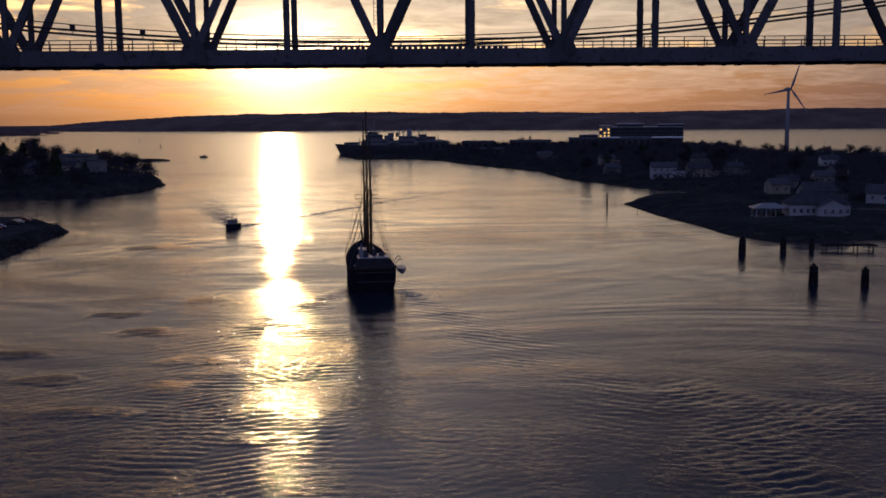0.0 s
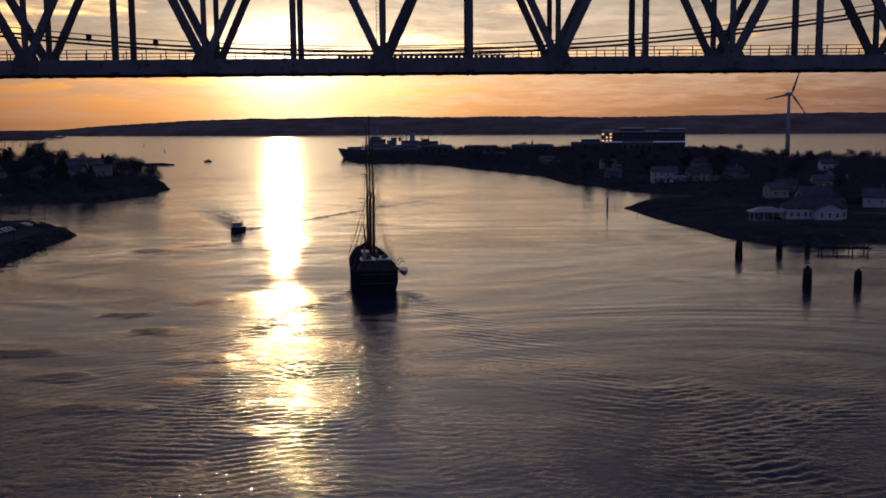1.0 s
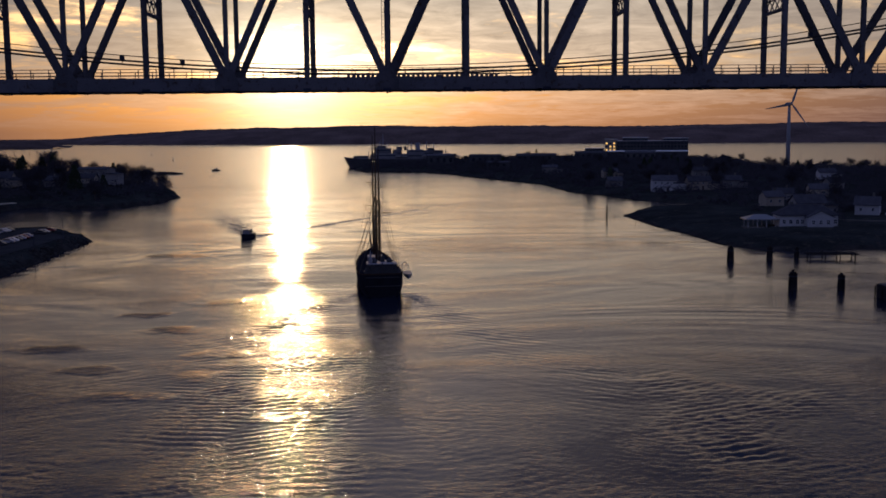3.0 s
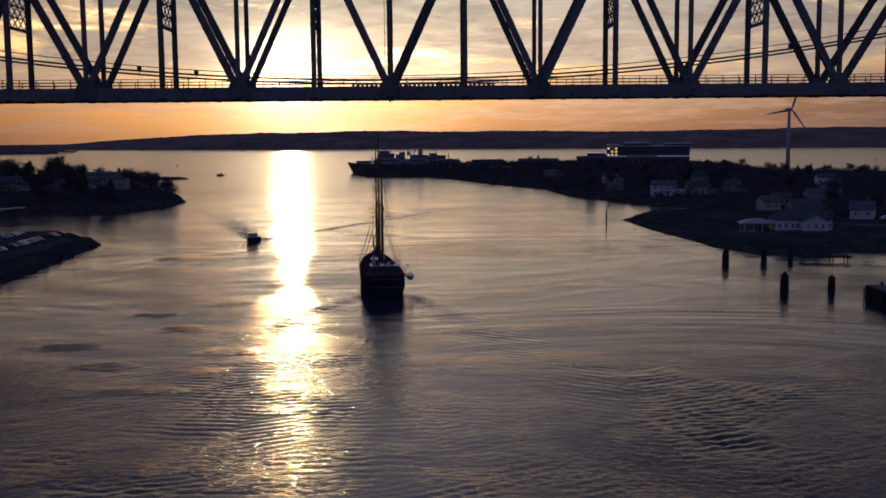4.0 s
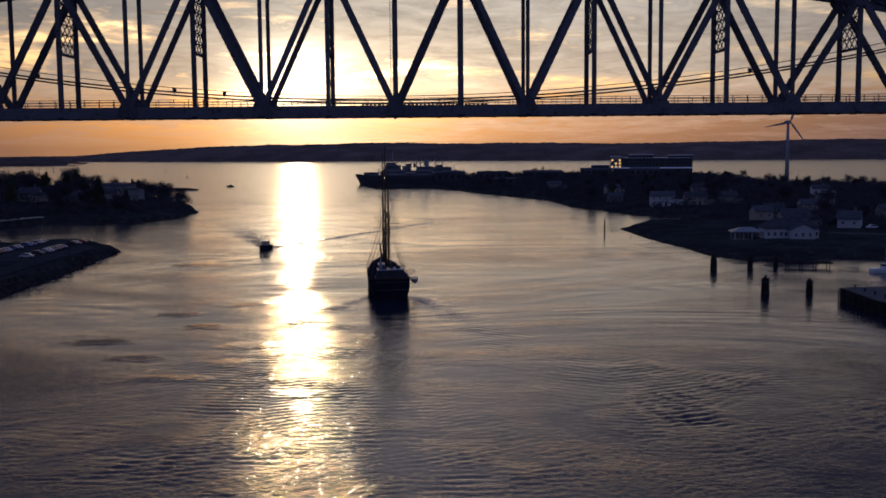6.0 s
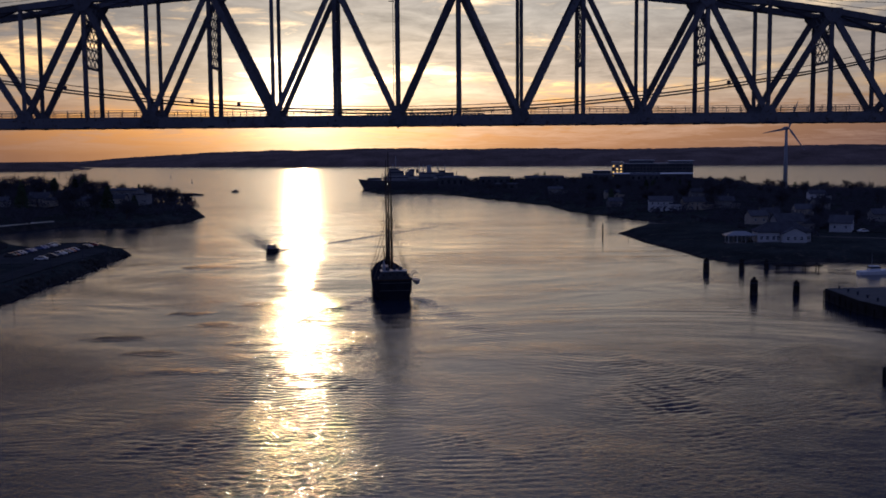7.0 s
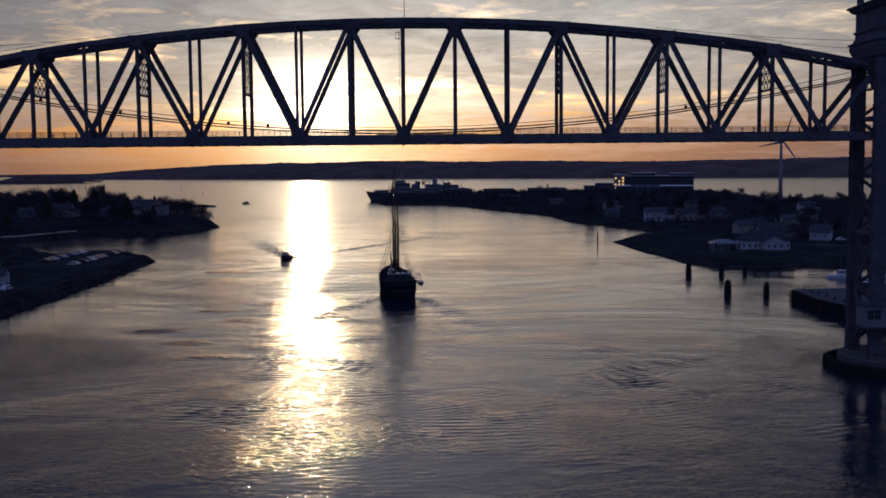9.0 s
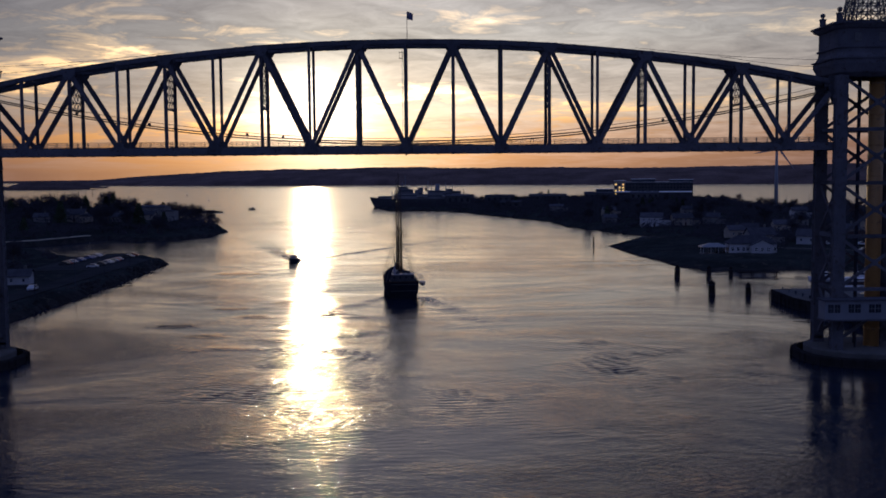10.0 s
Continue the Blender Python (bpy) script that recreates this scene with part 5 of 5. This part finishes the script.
def hip_roof(bm, cx, cy, w, d, z, rise, eave=0.5, ridge_share=0.55):
    """A hipped roof over a block w by d, with a solid eave."""
    a, b = w / 2 + eave, d / 2 + eave
    r = w / 2 * ridge_share
    loft(bm, [[(cx - a, cy - b, zz), (cx + a, cy - b, zz), (cx + a, cy + b, zz), (cx - a, cy + b, zz)] for zz in (z - 0.15, z + 0.12)]
         + [[(cx - r, cy - 0.06, z + rise), (cx + r, cy - 0.06, z + rise), (cx + r, cy + 0.06, z + rise), (cx - r, cy + 0.06, z + rise)]])


def build_clubhouse():
    """The broad white building by the path, with its open pavilion."""
    x0, y0 = 133, 219
    HOUSE_SPOTS.extend([(126, 222), (133, 219), (140, 222), (120, 225)])
    z0 = at(right_height, x0, y0) - 0.2
    club = thing("clubhouse", "broad white clubhouse with a long hipped slate roof", "house", pose(x0, y0, z0, 0, 0, -5))
    bm = bmesh.new()
    box(bm, (0.5, 2.5, 1.6), (19, 9, 4.4))
    part("wall", bm, WHITE, club)
    bm = bmesh.new()
    hip_roof(bm, 0.5, 2.5, 19, 9, 3.8, 3.4)
    part("roof", bm, ROOF, club)
    bm = bmesh.new()
    box(bm, (3.6, -3.0, 1.4), (8.4, 4.0, 4.0))
    loft(bm, [[(-0.6, y, 3.4), (7.8, y, 3.4), (3.6, y, 5.4)] for y in (-5.0, -4.9)])
    wing = part("gabled_wing", bm, WHITE, club)
    bm = bmesh.new()
    for sgn in (-1, 1):
        loft(bm, [[(3.6 + sgn * 4.7, y, 3.2), (3.6 + sgn * 4.7, y, 3.4), (3.6, y, 5.65), (3.6, y, 5.42)] for y in (-5.3, 0.5)])
    part("wing_roof", bm, ROOF, wing)
    for x, y in ((1.2, -5.03), (3.6, -5.03), (6.0, -5.03), (-7.6, -2.03), (-5.4, -2.03), (-3.2, -2.03), (-1.6, -2.03), (9.2, -2.03)):
        bm = bmesh.new()
        box(bm, (x, y, 1.7), (1.25, 0.12, 1.6))
        frame_ = part("window", bm, SHIPWHITE, wing if y < -3 else club)
        bm = bmesh.new()
        for dx in (-0.27, 0.27):
            for dz in (-0.36, 0.36):
                box(bm, (x + dx, y - 0.07, 1.7 + dz), (0.46, 0.05, 0.62))
        part("pane", bm, GLASS, frame_)
    bm = bmesh.new()
    box(bm, (-4.0, 3.0, 6.6), (1.0, 0.9, 3.0))
    part("chimney", bm, CONCRETE, club)
    x1, y1 = 118.5, 222
    pav = thing("pavilion", "open pavilion with a pale hipped roof on posts", "pavilion", pose(x1, y1, at(right_height, x1, y1), 0, 0, -3))
    bm = bmesh.new()
    hip_roof(bm, 0, 0, 10, 6, 2.8, 1.5, 0.6, 0.4)
    part("roof", bm, SHIPGREY, pav)
    for x in (-4.6, -1.5, 1.5, 4.6):
        for y in (-2.7, 2.7):
            bm = bmesh.new()
            box(bm, (x, y, 1.2), (0.25, 0.25, 3.0))
            part("post", bm, WHITE, pav)
    bm = bmesh.new()
    box(bm, (0, 0, -0.1), (10.4, 6.4, 0.4))
    part("floor_slab", bm, CONCRETE, pav)


build_clubhouse()


def build_spit():
    """A low tongue of rock off the headland."""
    bm = bmesh.new()
    rng = random.Random(21)
    loft(bm, [[(-236 + x, 772 + w * math.sin(t) * 6, -1 + h * max(0, math.cos(t)) * rng.uniform(0.8, 1.2)) for t in np.linspace(-1.57, 1.57, 7)]
              for x, w, h in ((-14, 1.0, 4.2), (-6, 1.1, 4.0), (4, 0.9, 3.4), (14, 0.8, 3.2), (24, 0.6, 2.6), (33, 0.3, 1.6))], close=True)
    solid("rock_spit", bm, ROCK, "low tongue of dark rock off the headland", "rock", kind="structure")


build_spit()


def build_academy():
    """The long hall with lit windows at the far side of the peninsula."""
    z = at(right_height, 280, 1135)
    hall = thing("academy_hall", "long dark campus hall, one end warmly lit", "building", pose(282, 1130, z, 0, 0, -14))
    for name, x, w, d, h, mat in (("lit_wing", -44, 14, 20, 19, TAN), ("main_block", 6, 84, 24, 17, DARKWALL), ("west_annex", -64, 22, 16, 8, DARKWALL), ("upper_block", -14, 30, 18, 21, DARKWALL), ("north_block", 34, 30, 16, 20, DARKWALL)):
        bm = bmesh.new()
        box(bm, (x, 0, h / 2 - 1), (w, d, h + 2))
        block = part(name, bm, mat, hall)
        bm = bmesh.new()
        box(bm, (x, 0, h + 0.15), (w + 0.8, d + 0.8, 0.4))
        part("roof", bm, SHIPWHITE, block)
        cols, rows = max(3, int(w / 4)), int(h / 4)
        for i in range(cols):
            for j in range(rows):
                bm = bmesh.new()
                box(bm, (x - w / 2 + w * (i + 0.5) / cols, -d / 2 - 0.05, 2.2 + j * 4), (2.2, 0.14, 2.0))
                lit_now = name == "lit_wing" and (i * 7 + j * 3) % 5 != 1
                part("window", bm, WARM if lit_now else GLASS, block, "warmly lit window" if lit_now else "")
    arena = thing("sports_hall", "long low hall with a pale flat roof", "building", pose(262, 1085, z, 0, 0, -14))
    bm = bmesh.new()
    box(bm, (10, 0, 2), (92, 26, 6))
    part("wall", bm, DARKWALL, arena)
    bm = bmesh.new()
    loft(bm, [[(x, -13.6, 5.0), (x, -13.6, 5.5), (x, 0, 6.4), (x, 13.6, 5.5), (x, 13.6, 5.0)] for x in (-37, 57)])
    part("roof", bm, SHIPWHITE, arena)


build_academy()


def build_shed(m, w, d, h, label, mat=DARKWALL):
    shed = thing("waterfront_shed", label, "building", m, group="waterfront sheds")
    bm = bmesh.new()
    box(bm, (0, 0, h / 2 - 0.5), (w, d, h + 1))
    wall = part("wall", bm, mat, shed)
    bm = bmesh.new()
    loft(bm, [[(x, -d / 2 - 0.4, h), (x, -d / 2 - 0.4, h + 0.25), (x, 0, h + d * 0.12), (x, d / 2 + 0.4, h + 0.25), (x, d / 2 + 0.4, h)] for x in (-w / 2 - 0.4, w / 2 + 0.4)])
    part("roof", bm, ROOF, shed)
    for k in range(int(w / 6)):
        bm = bmesh.new()
        box(bm, (-w / 2 + 3 + k * 6, -d / 2 - 0.04, h * 0.5), (2.6, 0.12, h * 0.5))
        part("bay_door" if k % 2 else "window", bm, GLASS, wall)


for x, y, w, d, h, a in ((22, 838, 24, 14, 8, 6), (66, 862, 30, 16, 6, 2), (120, 905, 40, 18, 5, -6), (185, 965, 34, 18, 5.5, -8), (70, 745, 18, 10, 4.5, -20), (225, 905, 30, 18, 6, -12)):
    build_shed(pose(x, y, at(right_height, x, y), 0, 0, a), w, d, h, "plain dark waterfront shed with a shallow roof")


def build_turbine():
    x, y = 297, 690
    z = at(right_height, x, y)
    mill = thing("wind_turbine", "white three-bladed wind turbine above the village", "wind turbine", pose(x, y, z, 0, 0, 12))
    bm = bmesh.new()
    tube(bm, [(0, 0, -1), (0, 0, 25), (0, 0, 49)], [1.9, 1.5, 1.0], 20)
    part("tower", bm, TURBINE, mill, smooth=True)
    bm = bmesh.new()
    loft(bm, [[(r * math.cos(t), yy, 50 + r * math.sin(t)) for t in np.linspace(0, 6.283, 12, endpoint=False)] for yy, r in ((-2.6, 0.9), (-1.5, 1.4), (3, 1.4), (5, 0.9))])
    part("nacelle", bm, TURBINE, mill)
    bm = bmesh.new()
    loft(bm, [[(r * math.cos(t), yy, 50 + r * math.sin(t)) for t in np.linspace(0, 6.283, 12, endpoint=False)] for yy, r in ((-4.2, 0.2), (-3.6, 0.8), (-2.7, 1.0))])
    hub = part("hub", bm, TURBINE, mill)
    for a in (70, 190, 310):
        bm = bmesh.new()
        loft(bm, [[(s, c * 0.5 - 0.09, 0), (s, c * 0.5, 0.05 + c * 0.15), (s, -c * 0.5, 0.09), (s, -c * 0.5, -0.09)] for s, c in ((0.6, 0.9), (4, 2.0), (12, 1.4), (23.5, 0.4))])
        bmesh.ops.rotate(bm, verts=bm.verts[:], matrix=Matrix.Rotation(radians(70), 3, "X"))
        bmesh.ops.rotate(bm, verts=bm.verts[:], matrix=Matrix.Rotation(radians(-a), 3, "Y"))
        bmesh.ops.translate(bm, verts=bm.verts[:], vec=(0, -3.3, 50))
        part("blade", bm, TURBINE, mill)


build_turbine()


def build_water_tower():
    x, y = 385, 640
    z = at(right_height, x, y)
    bm = bmesh.new()
    loft(bm, [[(x + r * math.cos(t), y + r * math.sin(t), z + h) for t in np.linspace(0, 6.283, 16, endpoint=False)] for r, h in ((4.4, -1), (3.8, 6), (3.4, 9), (2.4, 11), (1.0, 12), (0.1, 12.3))])
    solid("stone_tower", bm, ROCK, "stout dome-topped stone tower on the far shore", "tower")


build_water_tower()


# ---- quay, docks, piles ----
def build_quay():
    z = 2.75
    bm = bmesh.new()
    loft(bm, [[(x, y, z - 0.5 + k) for x, y in ((-112, 214), (-113, 172), (-146, 172), (-147, 226), (-134, 244))] for k in (0, 0.6)])
    solid("car_park", bm, ASPHALT, "worn asphalt car park on the quay", "car park", kind="structure")
    bm = bmesh.new()
    loft(bm, [[(x, y, 2.2 + k) for x, y in ((-113, 172), (-112, -60), (-119, -60), (-121, 172))] for k in (0, 0.72)])
    solid("quay_road", bm, ASPHALT, "narrow asphalt service road along the bank", "road", kind="structure")
    bm = bmesh.new()
    pts = [(-300, 309), (-262, 313), (-236, 315.5), (-218, 329), (-205, 344), (-192, 378)]
    for (x0, y0), (x1, y1) in zip(pts, pts[1:]):
        for k in range(6):
            a = (x0 + (x1 - x0) * k / 6 - 3, y0 + (y1 - y0) * k / 6 + 3)
            b = (x0 + (x1 - x0) * (k + 1) / 6 - 3, y0 + (y1 - y0) * (k + 1) / 6 + 3)
            beam(bm, (*a, max(0.5, at(left_height, *a)) + 0.1), (*b, max(0.5, at(left_height, *b)) + 0.1), 3.2, 0.5, (0, 0, 1))
    solid("beach", bm, SAND, "thin strip of pale sand round the cove", "beach", kind="structure")
    # rip-rap
    rng = random.Random(5)
    stone = []
    for k in range(4):
        bm = bmesh.new()
        bmesh.ops.create_icosphere(bm, subdivisions=1, radius=0.9)
        for v in bm.verts:
            v.co *= rng.uniform(0.65, 1.15)
        stone.append(finish("stone", bm, ROCK))
    bank = thing("stone_bank", "rough rip-rap stones along the quay edge", "rock bank", pose(0, 0, 0))
    for k in range(280):
        y = rng.uniform(60, 226)
        d = rng.uniform(0, 4.5)
        x = -104.6 - d + rng.uniform(-0.4, 0.4) if y < 169 else -104.8 - (y - 169) * 0.053 - d
        piece("stone", rng.choice(stone), bank, pose(x, y, -0.1 + d * 0.6, rng.uniform(0, 90), rng.uniform(0, 90), rng.uniform(0, 360)) @ Matrix.Scale(rng.uniform(0.4, 0.95), 4))


build_quay()


def build_car(m, paint, label):
    car = thing("parked_car", label, "car", m, group="parked cars")
    bm = bmesh.new()
    prof = [(-2.2, 0.35), (-2.25, 0.75), (-2.0, 0.95), (-1.5, 1.0), (-0.9, 1.45), (0.7, 1.47), (1.3, 1.0), (2.0, 0.85), (2.25, 0.6), (2.2, 0.32)]
    loft(bm, [[(x * (1 - 0.06 * abs(f)), yy, z) for x, z in prof] for yy, f in ((-0.86, 1), (-0.8, 0.5), (0.8, 0.5), (0.86, 1))])
    body = part("body", bm, paint, car)
    bm = bmesh.new()
    loft(bm, [[(-1.35, yy, 1.03), (-0.9, yy, 1.38), (0.65, yy, 1.40), (1.15, yy, 1.03)] for yy in (-0.885, 0.885)])
    part("side_glass", bm, GLASS, body)
    for x in (-1.4, 1.4):
        for y in (-0.82, 0.82):
            bm = bmesh.new()
            tube(bm, [(x, y - 0.1, 0.32), (x, y + 0.1, 0.32)], 0.32, 12)
            part("wheel", bm, TYRE, car)
    return car


def build_cars():
    rng = random.Random(9)
    names = ("silver", "white", "black", "dark blue", "wine-red")
    protos = []
    for k, paint in enumerate(CARS):
        protos.append(build_car(pose(-124, 196 + k * 3.0, 2.9, 0, 0, rng.uniform(-4, 4)), paint, names[k] + " parked car on the quay"))
    for row, y0, n in ((-124, 211, 10), (-124, 181, 5), (-139, 190, 16)):
        for k in range(n):
            if rng.random() < 0.62:
                copy_thing(protos[rng.choice((0, 1, 2, 2, 3, 4))], pose(row, y0 + k * 2.9, 2.9, 0, 0, rng.choice((0, 180)) + rng.uniform(-4, 4)))
    copy_thing(protos[1], pose(-117, 108, 2.95, 0, 0, 92) @ Matrix.Scale(1.15, 4))
    for x, y, p in ((178, 215, 1), (186, 238, 1), (192, 240, 0), (198, 241, 2), (210, 226, 0), (172, 240, 1)):
        tagged(copy_thing(protos[p], pose(x, y, at(right_height, x, y) + 0.05, 0, 0, rng.uniform(-20, 20))), names[p] + " parked car on the far bank")


build_cars()


def build_lamp_post(m):
    post = thing("lamp_post", "slender dark lamp post on the bank", "lamp post", m, group="lamp posts")
    bm = bmesh.new()
    tube(bm, [(0, 0, -0.5), (0, 0, 8.6)], [0.11, 0.07], 8)
    part("pole", bm, STEEL_DARK, post)
    bm = bmesh.new()
    tube(bm, [(0, 0, 8.4), (0.7, 0, 8.8), (1.3, 0, 8.8)], 0.06, 6)
    part("arm", bm, STEEL_DARK, post)
    bm = bmesh.new()
    box(bm, (1.4, 0, 8.76), (0.7, 0.28, 0.16))
    part("lantern", bm, STEEL_DARK, post)
    return post


lamp = build_lamp_post(pose(-110.5, 206, 2.3))
for x, y in ((-110, 180), (-110, 152), (-110, 124), (-110, 92), (-126, 236), (-140, 246)):
    copy_thing(lamp, pose(x, y, 2.3))
for x, y in ((300, 672), (318, 668), (352, 655), (372, 650), (405, 640), (425, 636)):
    tagged(copy_thing(lamp, pose(x, y, at(right_height, x, y)) @ Matrix.Scale(1.3, 4)), "thin utility pole on the far shore")


def build_pile(m, h=3.4, cap=True):
    pile = thing("mooring_pile", "dark cluster of timber mooring piles in the water", "mooring pile", m, group="mooring piles")
    bm = bmesh.new()
    tube(bm, [(0, 0, -4), (0, 0, h + 0.6)], [0.42, 0.36], 10)
    part("centre_log", bm, FENDER, pile)
    for k in range(6):
        a = k * math.pi / 3
        bm = bmesh.new()
        tube(bm, [(0.85 * math.cos(a), 0.85 * math.sin(a), -4), (0.62 * math.cos(a), 0.62 * math.sin(a), h - 0.3 * (k % 2))], [0.38, 0.33], 8)
        part("log", bm, FENDER, pile)
    bm = bmesh.new()
    tube(bm, [(0, 0, h - 1.0), (0, 0, h - 0.75)], 1.03, 14)
    part("cable_band", bm, STEEL_DARK, pile)
    return pile


pile = build_pile(pose(87.4, 106, 0), 4.0)
for x, y, s in ((98, 105, 0.85), (88.5, 156, 0.95), (100, 158, 0.85), (108.3, 160, 0.7)):
    copy_thing(pile, pose(x, y, 0) @ Matrix.Scale(s, 4))
slim = build_pile(pose(80, 296, 0) @ Matrix.Scale(0.28, 4), 18)
tagged(slim, "thin lone timber stake in the shallows")
for x, y in ((86, 268), (84, 300)):
    copy_thing(slim, pose(x, y, 0) @ Matrix.Scale(0.26, 4))


def build_dock():
    dock = thing("stone_dock", "dark timber-faced dock with low bollards", "dock", pose(0, 0, 0))
    bm = bmesh.new()
    ring = [(101.5, 95), (101.2, 75), (106.5, 50), (108.5, 10), (126, 10), (124, 60), (121, 97)]
    loft(bm, [[(x, y, z) for x, y in ring] for z in (-4, 2.9)])
    part("body", bm, FENDER, dock)
    bm = bmesh.new()
    loft(bm, [[(x * 0.985 + 1.7, y * 0.985 + 0.9, z) for x, y in ring] for z in (2.85, 3.05)])
    part("deck", bm, CONCRETE, dock)
    bm = bmesh.new()
    tube(bm, [(0, 0, -3), (0, 0, 2.5)], 0.16, 8)
    log = finish("fender_pile", bm, FENDER)
    for a, b in zip(ring[:4], ring[1:4]):
        n = int(math.hypot(b[0] - a[0], b[1] - a[1]) / 3)
        for k in range(n):
            f = k / n
            piece("fender_pile", log, dock, pose(a[0] + (b[0] - a[0]) * f - 0.25, a[1] + (b[1] - a[1]) * f, -0.3 * (k % 3)))
    bm = bmesh.new()
    loft(bm, [[(r * math.cos(t), r * math.sin(t), z) for t in np.linspace(0, 6.283, 10, endpoint=False)] for r, z in ((0.3, 0), (0.22, 0.15), (0.22, 0.55), (0.34, 0.65), (0.3, 0.8))])
    bollard = finish("bollard", bm, STEEL_DARK)
    for k in range(8):
        piece("bollard", bollard, dock, pose(104.2 + 0.1 * k, 93 - k * 5.2, 3.05))
    # low jetty in the basin
    jetty = thing("timber_jetty", "low dark timber jetty on piles", "jetty", pose(118, 160, 0, 0, 0, -6))
    bm = bmesh.new()
    box(bm, (0, 0, 1.3), (14, 4, 0.3))
    part("deck", bm, FENDER, jetty)
    for x in (-6, -2, 2, 6):
        for y in (-1.6, 1.6):
            bm = bmesh.new()
            tube(bm, [(x, y, -3), (x, y, 1.9)], 0.16, 8)
            part("post", bm, FENDER, jetty)


build_dock()


def build_moored_boat(m, label):
    boat = thing("moored_boat", label, "boat", m, group="moored boats")
    bm = bmesh.new()
    loft(bm, [[(x, -w, z1), (x, -w * 0.75, -0.4), (x, w * 0.75, -0.4), (x, w, z1)] for x, w, z1 in ((-5, 1.5, 1.0), (0, 1.7, 1.1), (3.5, 1.2, 1.4), (5.6, 0.1, 1.7))])
    part("hull", bm, SHIPWHITE, boat)
    bm = bmesh.new()
    box(bm, (-0.3, 0, 1.8), (3.4, 2.2, 1.6), 0, 0.8)
    cabin = part("cabin", bm, SHIPWHITE, boat)
    bm = bmesh.new()
    box(bm, (-0.3, 0, 2.1), (3.2, 2.16, 0.5))
    part("window_band", bm, GLASS, cabin)
    bm = bmesh.new()
    tube(bm, [(-1, 0, 2.5), (-1, 0, 6.5)], [0.06, 0.03], 6)
    part("mast", bm, SHIPGREY, boat)
    return boat


boat = build_moored_boat(pose(136, 146, 0, 0, 0, 4), "pale cabin boat moored in the small basin")
for x, y, a, s in ((146, 140, -8, 1.2), (141, 128, 20, 0.9), (152, 124, 60, 0.9), (132, 118, -30, 0.8), (158, 146, 10, 1.0)):
    copy_thing(boat, pose(x, y, 0, 0, 0, a) @ Matrix.Scale(s, 4))

# paths and road on the far bank
for pts, w, name, lab in (([(128, 252), (140, 238), (160, 226), (190, 212), (240, 200)], 2.0, "path", "pale footpath across the grass"),
                          ([(165, 250), (200, 232), (260, 222), (330, 215)], 7.0, "road_east", "asphalt road and parking on the far bank")):
    bm = bmesh.new()
    for (x0, y0), (x1, y1) in zip(pts, pts[1:]):
        n = 8
        for k in range(n):
            f0, f1 = k / n, (k + 1) / n
            a = (x0 + (x1 - x0) * f0, y0 + (y1 - y0) * f0)
            b = (x0 + (x1 - x0) * f1, y0 + (y1 - y0) * f1)
            beam(bm, (*a, at(right_height, *a) + 0.12), (*b, at(right_height, *b) + 0.12), w, 0.3, (0, 0, 1))
    solid(name, bm, CONCRETE if w < 3 else ASPHALT, lab, "path" if w < 3 else "road", kind="structure")

build_trees()
scrub("headland_scrub", ((-420, -128), (340, 560)), left_height, LEFT, 1300, "dark tangled undergrowth covering the headland", 3, (1.5, 5.6))
scrub("bank_scrub", ((-300, -150), (0, 250)), left_height, LEFT, 420, "dark bushes and rough growth behind the quay", 4, (0.8, 3.0))
scrub("peninsula_scrub", ((-50, 420), (225, 1000)), right_height, RIGHT, 4000, "dark hedges and thickets among the houses", 5, (1.2, 4.0))
